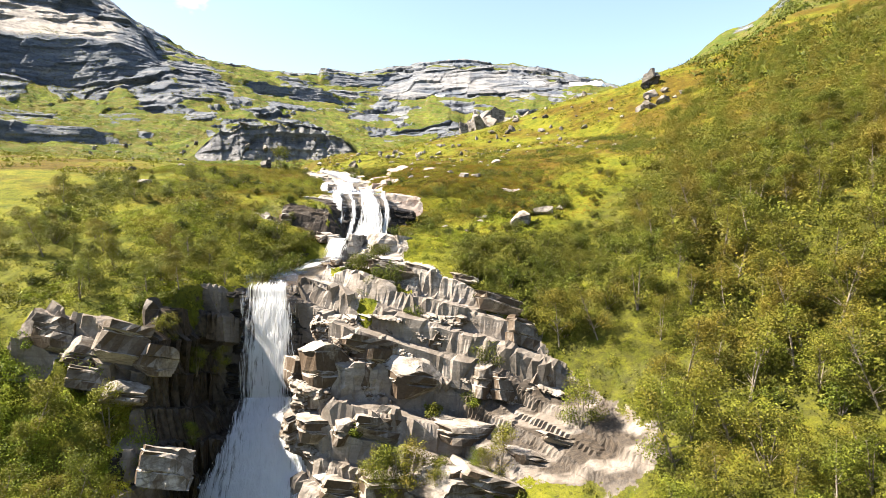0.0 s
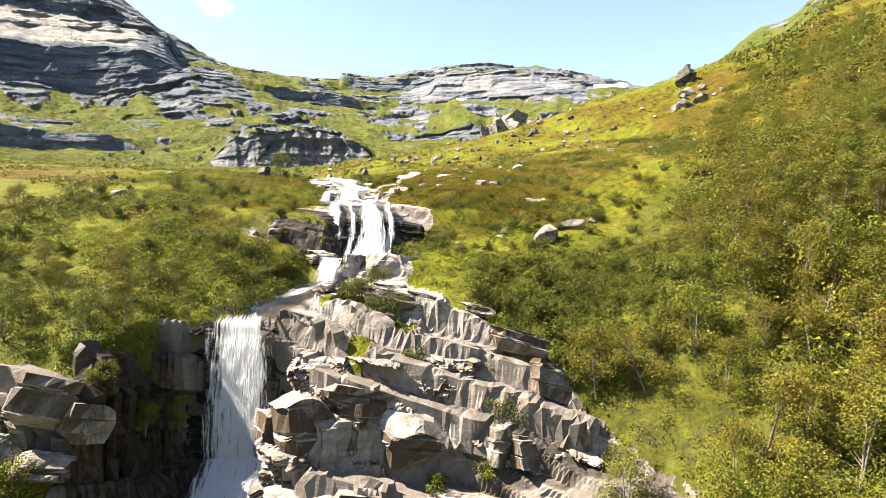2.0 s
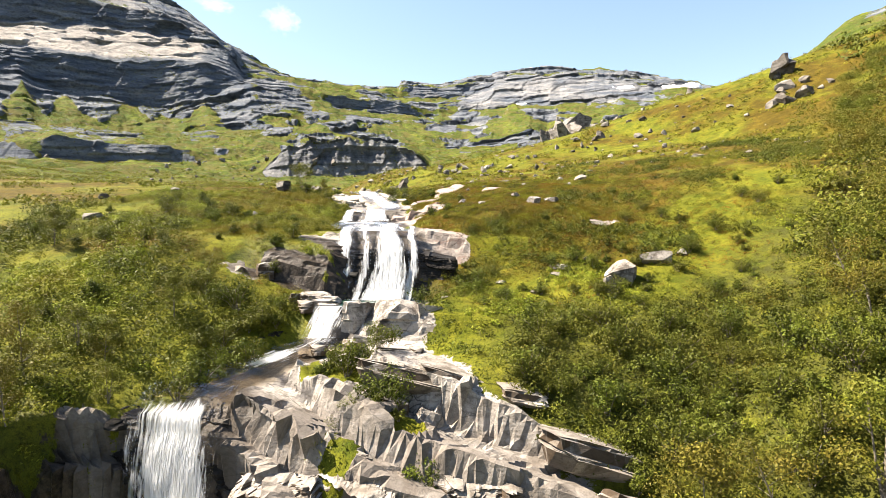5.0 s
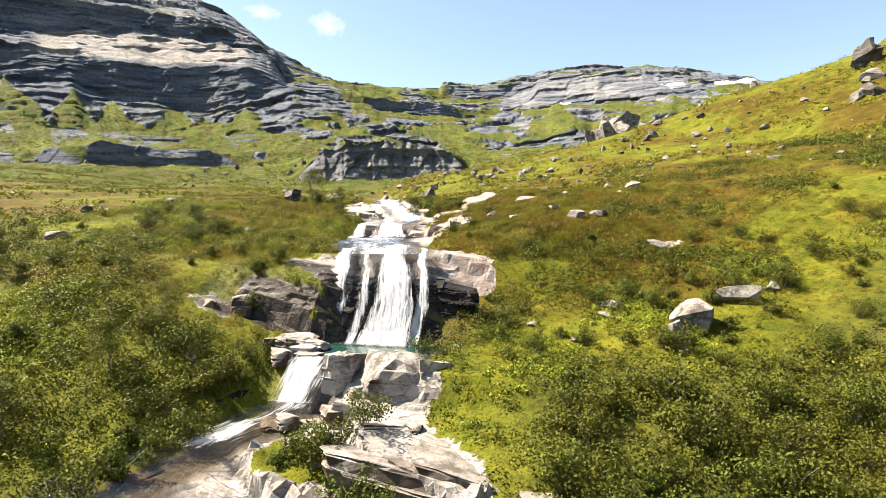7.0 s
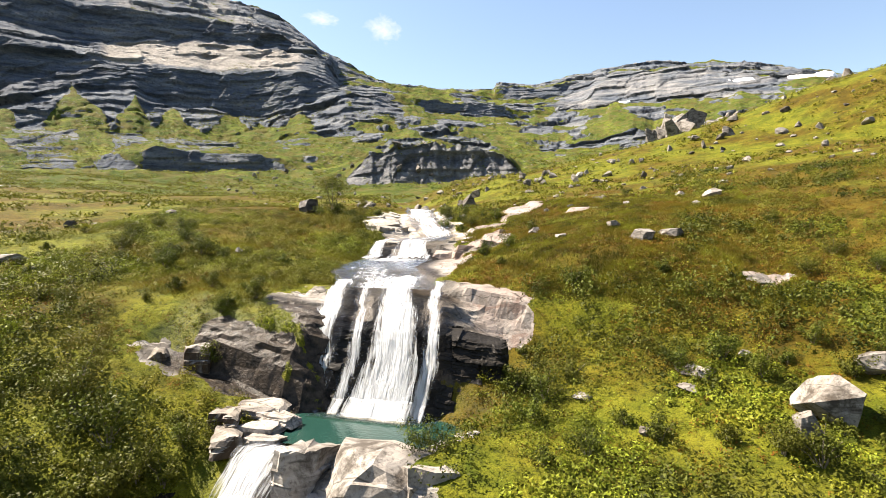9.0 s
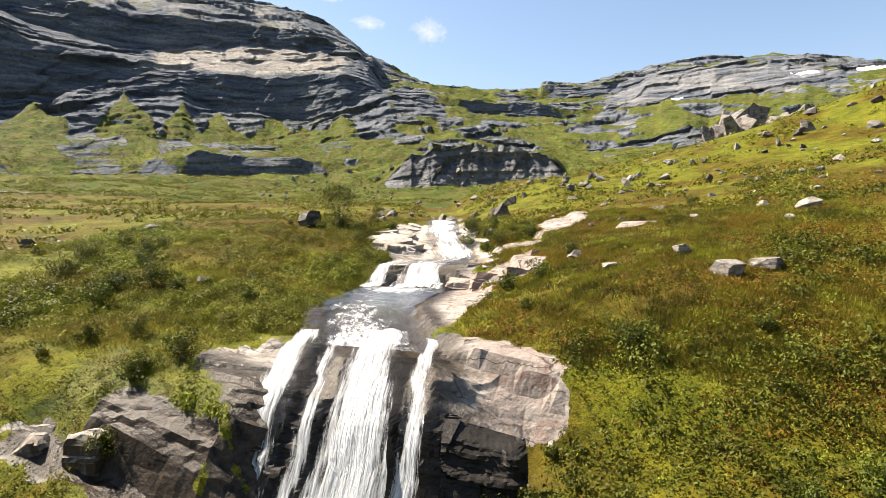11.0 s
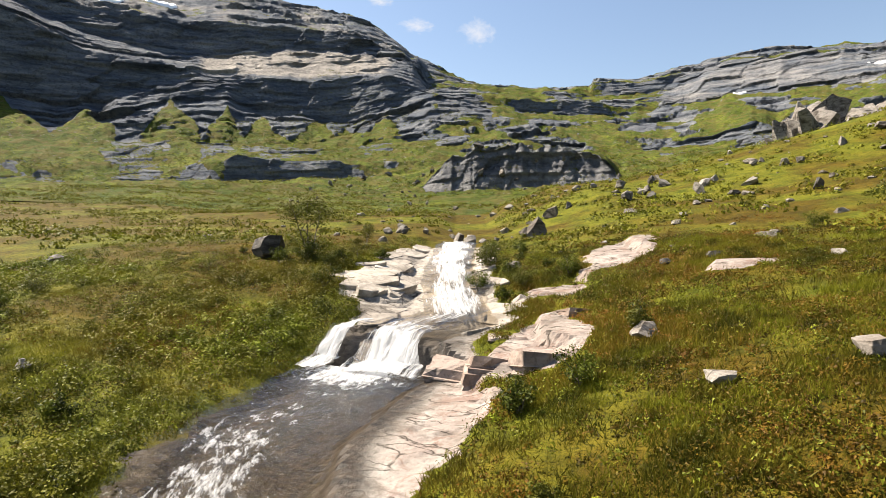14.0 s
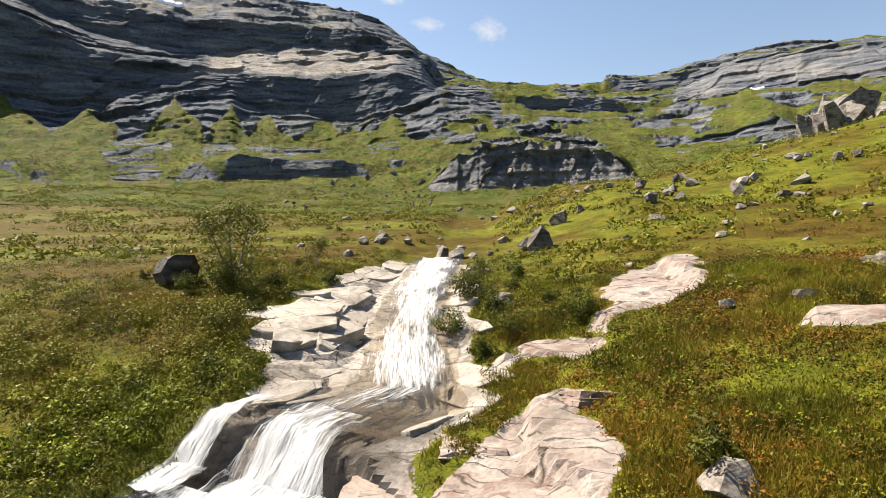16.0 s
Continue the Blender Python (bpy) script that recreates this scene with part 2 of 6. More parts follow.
def mountain_material():
    """Turf and layered rock on the far slopes; the bare attribute says where the rock shows."""
    n = Nodes("mountain_side")
    v = n.coords()
    geo = n.node("NewGeometry")
    sep = n.node("SeparateXYZ")
    n.link(geo.outputs["Normal"], sep.inputs[0])
    mid = n.noise(0.06, 6, 0.68, v, 0.4)
    fine = n.noise(0.4, 6, 0.7, v)
    grit = n.noise(1.3, 5, 0.75, v)
    band = n.node("Mapping")
    n.link(v, band.inputs["Vector"])
    band.inputs["Rotation"].default_value = (0.1, 0.12, 0.0)
    band.inputs["Scale"].default_value = (0.35, 0.35, 2.4)
    strata = n.noise(0.07, 8, 0.72, band.outputs[0], 0.5)
    # blue cast of distant haze put into the rock's own greys
    rock = n.ramp(strata, [(0.34, (0.036, 0.047, 0.067)), (0.46, (0.082, 0.097, 0.122)), (0.56, (0.13, 0.144, 0.16)), (0.7, (0.215, 0.222, 0.226))])
    rock = n.mix(n.ramp(fine, [(0.36, 0.75), (0.5, 0.0)]), rock, (0.05, 0.056, 0.066))
    light = n.ramp(n.math('ADD', n.math('MULTIPLY', strata, 0.5), n.math('MULTIPLY', fine, 0.5)), [(0.36, (0.10, 0.098, 0.095)), (0.46, (0.21, 0.198, 0.182)), (0.58, (0.33, 0.31, 0.282))])
    rock = n.mix(n.attribute("pale"), rock, light)
    green = n.ramp(mid, [(0.32, (0.038, 0.055, 0.009)), (0.48, (0.085, 0.108, 0.014)), (0.68, (0.14, 0.155, 0.02))])
    green = n.mix(n.ramp(fine, [(0.4, 0.85), (0.53, 0.0)]), green, (0.02, 0.03, 0.007))
    green = n.mix(n.ramp(n.noise(0.035, 5, 0.6, v, 0.5), [(0.44, 0.0), (0.58, 0.7)]), green, (0.04, 0.062, 0.012))
    green = n.mix(n.ramp(grit, [(0.36, 0.6), (0.5, 0.0)]), green, (0.022, 0.03, 0.007))
    green = n.mix(n.ramp(n.noise(0.11, 6, 0.7, v, 0.5), [(0.46, 0.0), (0.58, 0.75)]), green, (0.085, 0.07, 0.022))
    green = n.mix(n.ramp(n.noise(0.3, 6, 0.75, v), [(0.6, 0.0), (0.65, 0.8)]), green, (0.15, 0.145, 0.13))
    steep = n.math('ADD', n.math('MULTIPLY', n.math('SUBTRACT', 1.0, sep.outputs["Z"]), 0.9), n.math('MULTIPLY', n.math('SUBTRACT', n.noise(0.09, 7, 0.72, v, 0.4), 0.5), 1.3))
    steep = n.math('ADD', steep, n.math('MULTIPLY', n.attribute("bare"), 0.75))
    mask = n.ramp(steep, [(0.44, 0.0), (0.52, 1.0)])
    n.link(n.mix(mask, green, rock), n.shader.inputs["Base Color"])
    n.shader.inputs["Roughness"].default_value = 0.9
    n.shader.inputs["Specular IOR Level"].default_value = 0.05
    b = n.bump(n.mix(mask, n.mix(0.7, mid, (0.5, 0.5, 0.5)), strata), 1.0, 3.5)
    n.bump(fine, 1.0, 1.8, b)
    return n.mat


def leaf_material(name, dark, light, dry, through=0.13):
    n = Nodes(name)
    info, geo = n.node("ObjectInfo"), n.node("NewGeometry")
    c = n.mix(n.ramp(geo.outputs["Random Per Island"], [(0.0, 0.05), (1.0, 1.0)]), dark, light)
    c = n.mix(n.ramp(info.outputs["Random"], [(0.35, 0.0), (1.0, 0.75)]), c, dry)
    tone = n.math('ADD', n.attribute("tone"), 0.5)
    c = n.mix(n.ramp(tone, [(0.0, 0.8), (0.4, 0.0)]), c, tuple(0.45 * k for k in dark))
    c = n.mix(n.ramp(tone, [(0.6, 0.0), (1.0, 0.75)]), c, tuple(1.35 * k for k in light))
    pos = n.coords((1, 1, 1), "Position")
    c = n.mix(n.ramp(n.noise(0.16, 4, 0.6, pos), [(0.46, 0.0), (0.62, 0.85)]), c, dry)
    c = n.mix(n.ramp(n.noise(0.45, 3, 0.6, pos), [(0.34, 0.6), (0.46, 0.0)]), c, tuple(0.5 * k for k in dark))
    n.link(c, n.shader.inputs["Base Color"])
    n.shader.inputs["Roughness"].default_value = 0.55
    n.shader.inputs["Specular IOR Level"].default_value = 0.08
    t = n.node("BsdfTranslucent")
    n.link(n.mix(0.2, c, (0.20, 0.24, 0.03)), t.inputs["Color"])
    m = n.node("MixShader", Fac=through)
    n.link(n.shader.outputs[0], m.inputs[1])
    n.link(t.outputs[0], m.inputs[2])
    n.link(m.outputs[0], n.out.inputs["Surface"])
    return n.mat


def bark_material():
    n = Nodes("birch_bark")
    v = n.coords((1, 1, 0.35))
    f = n.noise(9, 5, 0.7, v)
    n.link(n.ramp(f, [(0.35, (0.035, 0.028, 0.02)), (0.5, (0.12, 0.1, 0.075)), (0.7, (0.21, 0.185, 0.155))]), n.shader.inputs["Base Color"])
    n.shader.inputs["Roughness"].default_value = 0.85
    n.bump(f, 0.5, 0.02)
    return n.mat


def white_water_material(name, cover, along=0.35, tint=(1.0, 1.0, 1.0), across=3.4):
    """Foam and falling water: streaks along the flow, clear between them."""
    n = Nodes(name)
    a = n.node("Attribute")
    a.attribute_name = "flow"
    sep = n.node("SeparateXYZ")
    n.link(a.outputs["Vector"], sep.inputs[0])
    def streak(sx, sy, detail):
        m = n.node("Mapping")
        m.inputs["Scale"].default_value = (sx, sy, 0)
        n.link(a.outputs["Vector"], m.inputs["Vector"])
        return n.noise(1.0, detail, 0.65, m.outputs[0], 0.35)
    s1, s2 = streak(across, along, 5), streak(across * 3.2, along * 3, 4)
    s = n.math('ADD', n.math('MULTIPLY', s1, 0.65), n.math('MULTIPLY', s2, 0.35))
    s = n.math('ADD', n.math('MULTIPLY', n.math('SUBTRACT', s, 0.5), 2.2), n.math('SUBTRACT', sep.outputs["Z"], 1.0 - cover))
    fac = n.ramp(s, [(0.34, 0.0), (0.52, 0.5), (0.7, 1.0)])
    n.shader.inputs["Base Color"].default_value = (0.84, 0.87, 0.90, 1)
    n.shader.inputs["Roughness"].default_value = 0.6
    tl = n.node("BsdfTranslucent")
    tl.inputs["Color"].default_value = (0.9, 0.93, 0.96, 1)
    body = n.node("MixShader", Fac=0.5)
    n.link(n.shader.outputs[0], body.inputs[1])
    n.link(tl.outputs[0], body.inputs[2])
    clear, gloss = n.node("BsdfTransparent"), n.node("BsdfGlossy", Roughness=0.07)
    clear.inputs["Color"].default_value = (*tint, 1)
    gloss.inputs["Color"].default_value = (0.9, 0.95, 1.0, 1)
    fr = n.node("Fresnel", IOR=1.33)
    film = n.node("MixShader")
    n.link(fr.outputs[0], film.inputs[0])
    n.link(clear.outputs[0], film.inputs[1])
    n.link(gloss.outputs[0], film.inputs[2])
    m = n.node("MixShader")
    n.link(fac, m.inputs[0])
    n.link(film.outputs[0], m.inputs[1])
    n.link(body.outputs[0], m.inputs[2])
    n.link(m.outputs[0], n.out.inputs["Surface"])
    b = n.bump(s, 1.0, 0.3)
    n.link(b, gloss.inputs["Normal"])
    return n.mat


def pool_material():
    n = Nodes("pool_water")
    n.shader.inputs["Base Color"].default_value = (0.011, 0.036, 0.029, 1)
    n.shader.inputs["Roughness"].default_value = 0.047
    n.shader.inputs["IOR"].default_value = 1.33
    n.bump(n.noise(5.0, 3, 0.6, n.coords()), 0.35, 0.05)
    return n.mat


ROCK = rock_material("grey_gneiss")
# cliff rock: stains, and steep faces coloured darker for shade
CLIFF_ROCK = rock_material("stained_shaded_gneiss", 1.0, 0.0, 0.0, 0.08, 0.45, 0.95)
PALE_ROCK = rock_material("pale_weathered_gneiss", 1.0, 0.0, 0.0, 0.3)
PINK_ROCK = rock_material("pink_gneiss", 1.0, 0.45, 0.0, 0.1, 0.2)
BOULDER_ROCK = rock_material("lichened_grey_gneiss", 0.7, 0.0, 0.12, 0.0, 0.25)
CRAG_ROCK = rock_material("weathered_grey_crag", 2.5, 0.0, 0.3)
# wet rock, near black so that shade is in its colour too
DARK_ROCK = rock_material("wet_shaded_gneiss", 1.0, 0.0, 0.96)
DULL_ROCK = rock_material("dark_lichened_gneiss", 1.0, 0.0, 0.7)
GROUND = ground_material()
MOUNTAIN = mountain_material()
BARK = bark_material()
BIRCH = leaf_material("birch_leaves", (0.042, 0.055, 0.007), (0.112, 0.128, 0.014), (0.112, 0.085, 0.013), 0.12)
WILLOW = leaf_material("willow_leaves", (0.017, 0.028, 0.004), (0.078, 0.096, 0.011), (0.07, 0.07, 0.009))
HEATH = leaf_material("heath_leaves", (0.022, 0.02, 0.003), (0.105, 0.07, 0.006), (0.17, 0.07, 0.009), 0.15)
FERN = leaf_material("fern_leaves", (0.035, 0.05, 0.004), (0.15, 0.168, 0.014), (0.14, 0.12, 0.013), 0.15)
BRACKEN = leaf_material("bracken_leaves", (0.05, 0.08, 0.006), (0.175, 0.215, 0.018), (0.18, 0.18, 0.016), 0.18)
UNDER = leaf_material("undergrowth_leaves", (0.024, 0.038, 0.004), (0.115, 0.13, 0.011), (0.1, 0.088, 0.011))
GRASS = leaf_material("grass_blades", (0.034, 0.044, 0.004), (0.125, 0.13, 0.009), (0.14, 0.096, 0.011), 0.25)
FALL = white_water_material("falling_water", 0.6)
FOAM = white_water_material("rushing_water", 0.42, 0.5, (0.78, 0.73, 0.64))
SHEET = white_water_material("thin_water", 0.42, 1.3, (0.82, 0.78, 0.7), 2.4)
POOL = pool_material()

# ---- the lie of the land ----
# the stream's middle line, y and x
STREAM_X = [15, -11, 30, -14, 42, -15.2, 48, -15.4, 54, -16.8, 59, -17, 62, -15.5, 65, -13.1, 68, -12.2, 70, -11.2, 72, -10.2, 76, -9.7, 80, -10.9,
            88, -15.8, 94, -17, 98, -17.2, 101, -15.9, 106, -18.9, 112, -22, 119, -25, 135, -30, 160, -42, 220, -70]
# ground heights along y for lines at a fixed distance beside the stream
BED = [15, -40, 40, -29, 46, -23, 50, -19, 53.4, -17.2, 55.3, -7.2, 57, -6.3, 62, -5.4, 65, -4.7, 66.5, -4.4, 68.2, -2.4, 69.2, -2.42, 70.2, -3.2, 73.5, -3.2,
       74.2, -2.7, 75.0, -1.9, 76.5, 1.3, 77.6, 2.3, 80, 3.6, 86, 4.4, 94.5, 4.75, 96.2, 4.95, 97.3, 6.15, 101, 6.7, 108, 8.5, 119, 10.3, 135, 11.5, 160, 14, 220, 20]
LEFT_A = [15, -36, 38, -22, 43, -15.5, 45.5, -9.6, 50, -6.6, 53.5, -5.4, 60, -5.0, 64, -3.7, 68, -2.5, 72, -1.9, 73.4, -1.7, 74.4, 1.0, 77, 2.8, 82, 4.0, 88, 5.2,
          94, 5.6, 98, 6.6, 104, 8.2, 112, 9.9, 120, 10.8, 135, 12.2, 160, 15, 220, 22]
LEFT_B = [15, -34, 38, -20, 43, -11.5, 45.5, -7.8, 55, -3.6, 64, -0.3, 70, 2, 76, 3.8, 81, 5.0, 88, 6.9, 97, 9, 105, 10.5, 120, 11.3,
          135, 12.4, 160, 16, 220, 23]
LEFT_C = [15, -26, 40, -12, 50, -3.5, 60, 2.0, 76, 6.2, 88, 8.9, 97, 10.6, 105, 11.8, 130, 13, 160, 17.5, 220, 27]
LEFT_D = [15, 3, 80, 14, 150, 19, 220, 34]
RIGHT_A = [15, -38, 40, -27, 46, -20, 47.5, -14.4, 51.5, -11.8, 52.4, -9.6, 57, -6.6, 62, -4.9, 65, -4.7, 66.3, -4.1, 67.6, -2.1, 70, -1.8,
           75, -1.3, 80, 0.4, 81.6, 3.4, 86, 5.0, 94, 5.5, 98, 6.7, 104, 7.9, 112, 9.8, 120, 10.6, 135, 12.1, 160, 16, 220, 24]
RIGHT_B = [15, -35, 40, -24, 48, -18.8, 51.5, -16.3, 52.6, -12.6, 55.2, -8.6, 59, -6.3, 62, -4.9, 68, -3.0, 74, -0.9, 80, 1.6, 84, 4.4, 86, 5.9, 88, 6.7,
           92, 7.7, 100, 8.8, 112, 11.0, 125, 12.1, 145, 16.5, 160, 19, 220, 28]
RIGHT_C = [15, -30, 40, -20.5, 50, -16.3, 57, -9.3, 65, -4.8, 76, 0.5, 88, 5.0, 100, 9.3, 120, 12.6, 145, 16, 160, 18.5, 220, 30]
RIGHT_D = [15, -10, 50, 3, 80, 13.5, 110, 16.5, 132, 19.5, 146, 21, 160, 25, 220, 44]
RIGHT_E = [15, 44, 80, 56, 132, 58, 160, 60, 220, 82]
LINES = [(-150, LEFT_D), (-45, LEFT_C), (-18, LEFT_B), (-5, LEFT_A), (-2.6, BED), (2.6, BED), (6.5, RIGHT_A), (17, RIGHT_B), (28, RIGHT_C),
         (70, RIGHT_D), (160, RIGHT_E)]
# farther off: heights by distance from the foot of the meadow, for bearings to the left of +y
FAR_R = [150, 230, 300, 400, 500, 560, 650, 800, 1000, 1400]
FAR_LEFT = {
    85: (16, 22, 30, 60, 110, 190, 260, 330, 400, 420), 60: (17, 27, 36, 64, 106, 190, 240, 320, 400, 430),
    50: (16, 28, 37, 64, 106, 185, 235, 315, 395, 420), 40: (15, 26, 37, 62, 102, 174, 245, 330, 390, 400),
    36: (15, 26, 36, 60, 98, 158, 255, 305, 310, 310), 30: (14, 25, 36, 58, 90, 125, 222, 228, 230, 230),
    25: (14, 25, 36, 70, 95, 125, 170, 214, 222, 222), 20: (14, 25, 38, 68, 95, 120, 150, 212, 225, 225)}
FAR_RIGHT = {
    13: (14, 24, 40, 68, 92, 115, 145, 190, 270, 274), 6: (15, 24, 42, 66, 92, 112, 150, 205, 287, 290),
    0: (16, 26, 46, 68, 95, 115, 155, 215, 291, 294), -9: (21, 33, 50, 72, 98, 118, 150, 200, 271, 275),
    -17: (29, 43, 52, 70, 95, 115, 140, 175, 224, 226), -21: (30, 48, 66, 98, 100, 105, 120, 150, 200, 200),
    -30: (40, 62, 90, 130, 138, 150, 150, 150, 150, 150), -40: (55, 88, 130, 190, 220, 230, 230, 230, 230, 230),
    -85: (75, 115, 165, 225, 260, 270, 270, 270, 270, 270)}
FAR = {**FAR_LEFT, **FAR_RIGHT}
FAR_AZ = sorted(FAR)
FAR_Z = np.array([FAR[a] for a in FAR_AZ], float)
HUB = (0.0, 50.0)


def stream_x(y):
    return table(y, STREAM_X)


def far_height(r, az):
    az = np.clip(az, FAR_AZ[0], FAR_AZ[-1] - 1e-6)
    r = np.clip(r, FAR_R[0], FAR_R[-1] - 1e-6)
    i = np.clip(np.searchsorted(FAR_AZ, az, side='right') - 1, 0, len(FAR_AZ) - 2)
    j = np.clip(np.searchsorted(FAR_R, r, side='right') - 1, 0, len(FAR_R) - 2)
    A, R = np.array(FAR_AZ, float), np.array(FAR_R, float)
    f = (az - A[i]) / (A[i + 1] - A[i])
    f = f * f * (3 - 2 * f)
    g = (r - R[j]) / (R[j + 1] - R[j])
    return (FAR_Z[i, j] * (1 - g) + FAR_Z[i, j + 1] * g) * (1 - f) + (FAR_Z[i + 1, j] * (1 - g) + FAR_Z[i + 1, j + 1] * g) * f


def plain_height(x, y):
    """The smooth lie of the land."""
    u = x - stream_x(y)
    wide = 1 + 0.6 * smooth(34, 41, y) * (1 - smooth(50.5, 54.5, y)) * smooth(-13, -8, u)
    u = np.where(u < 0, u / wide, u)
    us = [a for a, _ in LINES]
    zs = [table(y, nodes) for _, nodes in LINES]
    z = zs[0] + 0 * x
    for k in range(len(us) - 1):
        f = np.clip((u - us[k]) / (us[k + 1] - us[k]), 0, 1)
        z = np.where(u > us[k], zs[k] * (1 - f) + zs[k + 1] * f, z)
    r = np.hypot(x - HUB[0], y - HUB[1])
    az = np.degrees(np.arctan2(-(x - HUB[0]), y - HUB[1]))
    w = smooth(115, 190, r) * smooth(20, 80, y)
    return z * (1 - w) + far_height(r, az) * w


# bare rock: x, y, half-lengths along and across, turn in degrees
ROCK_SPOTS = [(-5, 52, 15, 10, -18), (8, 49, 11, 5, -35), (-25, 44.7, 7.5, 1.9, 0), (-18, 51, 3, 5.5, 0), (-21, 46, 3.4, 9, 0), (-8.2, 65.5, 4.8, 4, 0), (-5, 60, 5.5, 4.5, -30),
              (-11, 78.4, 7.2, 4.2, 8), (-5.6, 81.5, 2.8, 1.9, 0), (-14.2, 87.5, 4.2, 5.5, -25), (-11.8, 89.5, 2.5, 5, 10), (-16.5, 97, 4, 4.5, 0), (-9.8, 98.2, 2.0, 3.4, -8),
              (-22, 106, 3.2, 8, 22), (-24, 113, 3.5, 7, 20), (-9.2, 111.2, 2.2, 5, -12), (-12, 105, 1.3, 0.8, 20), (-16.6, 74.0, 3.6, 2.0, 0), (-21.8, 72.7, 1.7, 1.0, 0),
              (10, 85.2, 1.6, 1.0, 0), (-31.7, 80, 1.3, 0.8, 0), (-2.5, 106, 1.6, 0.5, 15)]
# turf on the bare rock
TURF_SPOTS = [(-9.6, 61.2, 2.4, 1.7, 0), (-4.2, 56.8, 1.6, 1.0, -20), (-7.2, 54.6, 1.0, 1.8, 0)]


def rock_mask(x, y):
    m = 0 * x
    ragged = 1.5 * fbm(x, y, 3.2, 4, 71, 0.6)
    for cx, cy, a, b, turn in ROCK_SPOTS:
        c, s = math.cos(radians(turn)), math.sin(radians(turn))
        dx, dy = x - cx, y - cy
        d = np.hypot((dx * c + dy * s) / a, (-dx * s + dy * c) / b) + ragged / min(a, b)
        m = np.maximum(m, 1 - smooth(0.7, 1.25, d))
    for cx, cy, a, b, turn in TURF_SPOTS:
        m = m * smooth(0.6, 1.2, np.hypot((x - cx) / a, (y - cy) / b) + 0.6 * ragged / max(a, b))
    u = np.abs(x - stream_x(y))
    turfed = 2.3 * smooth(55.5, 58, y) * (1 - smooth(69, 73, y)) * (x < stream_x(y))
    run = 1 - smooth(2.6, 4.2, u + turfed + 0.8 * fbm(x, y, 2.5, 3, 5))
    return np.maximum(m, run * smooth(30, 40, y) * (1 - smooth(119, 124, y)))


def in_stream(x, y):
    return (1 - smooth(2.2, 3.2, np.abs(x - stream_x(y)))) * (1 - smooth(120, 126, y))


def terrace(w, step, sharp):
    k = np.floor(w / step)
    f = w / step - k
    return (k + smooth(0.5 - sharp, 0.5 + sharp, f)) * step


def height(x, y):
    """Ground height with hummocks on the turf and ledges on the rock."""
    z = plain_height(x, y)
    m = rock_mask(x, y)
    r = np.hypot(x - HUB[0], y - HUB[1])
    turf = 0.55 * fbm(x, y, 7, 3, 3) + 0.32 * fbm(x, y, 1.5, 3, 9) + 1.6 * fbm(x, y, 28, 2, 4) * smooth(25, 70, np.abs(x - stream_x(y)) + np.abs(y - 60) * 0.4)
    w = z + 0.33 * x + 0.10 * y + 0.8 * fbm(x, y, 9, 2, 12)
    led = (terrace(w, 2.5, 0.07) - w) * 1.0 + (terrace(w * 1.0 + 0.37 * fbm(x, y, 2, 2, 8), 0.45, 0.15) - w - 0.37 * fbm(x, y, 2, 2, 8)) * 0.07
    led = led + 0.05 * ridged(x, y, 3.0, 4, 31)
    calm = (1 - 0.85 * in_stream(x, y)) * (1 - 0.74 * smooth(60, 66, y)) * (1 - 0.7 * smooth(0, 4, x) * (1 - smooth(50.5, 52, y)))
    return z + turf * (1 - m) * calm + led * m * calm - 0.25 * in_stream(x, y)

# ---- ground ----
def stations(segments):
    out = [segments[0][0]]
    for a, b, step in segments:
        k = max(1, round((b - a) / step))
        out += list(a + (b - a) * np.arange(1, k + 1) / k)
    return np.array(out)


def growing(a, b, step, rate):
    out, v = [], a
    while v < b:
        step *= rate
        v += step
        out.append(v)
    return out


ys = stations([(18, 43, 0.5), (43, 58, 0.17), (58, 66, 0.3), (66, 69, 0.15), (69, 74, 0.25), (74, 80.5, 0.14), (80.5, 95, 0.28),
               (95, 99, 0.14), (99, 122, 0.3), (122, 165, 0.55)])
ys = np.array([-60, -30, -10, 0, 8, 14] + list(ys) + growing(165, 420, 0.6, 1.035))
xs = stations([(-75, -45, 0.6), (-45, 22, 0.31), (22, 75, 0.6)])
xs = np.array([-v for v in reversed(growing(75, 420, 0.6, 1.04))] + list(xs) + growing(75, 420, 0.6, 1.04))
X, Y = np.meshgrid(xs, ys)
Z = height(X, Y)
M = rock_mask(X, Y)
# layered, jointed rock: beds that dip to the right, each block set in or out
def beds(x, y, z, dip, scales):
    seam = z + dip * x + 0.10 * y + 0.8 * fbm(x, y, 9.0, 2, 12)
    col = 0.8 * x - 0.6 * y + 1.6 * fbm(x, y, 7.0, 2, 15)
    out = 0 * x
    for k, (thick, wide, much) in enumerate(scales):
        row = np.floor(seam / thick)
        out = out + much * (hashed(np.floor(col / wide + 9.1 * hashed(row, 0 * row, k)), row, 60 + k) - 0.5)
    return out


GZ, GX = np.gradient(Z, ys, xs)
tilt = np.sqrt(1 + np.clip(GZ, -3, 3) ** 2 + np.clip(GX, -3, 3) ** 2)
dry = 1 - in_stream(X, Y)
push = beds(X, Y, Z, 0.33, ((2.5, 9.0, 1.2), (1.25, 4.5, 0.7), (0.5, 2.2, 0.2))) * smooth(41, 44, Y) * (1 - smooth(60, 64, Y)) * (1 - 0.6 * smooth(0, 4, X) * (1 - smooth(50.5, 52, Y)))
push = push + beds(X, Y, Z, 0.10, ((0.5, 4.5, 0.16), (0.22, 2.0, 0.10), (0.1, 0.9, 0.05))) * smooth(60, 64, Y)
push = push * smooth(0.35, 0.7, M) * dry
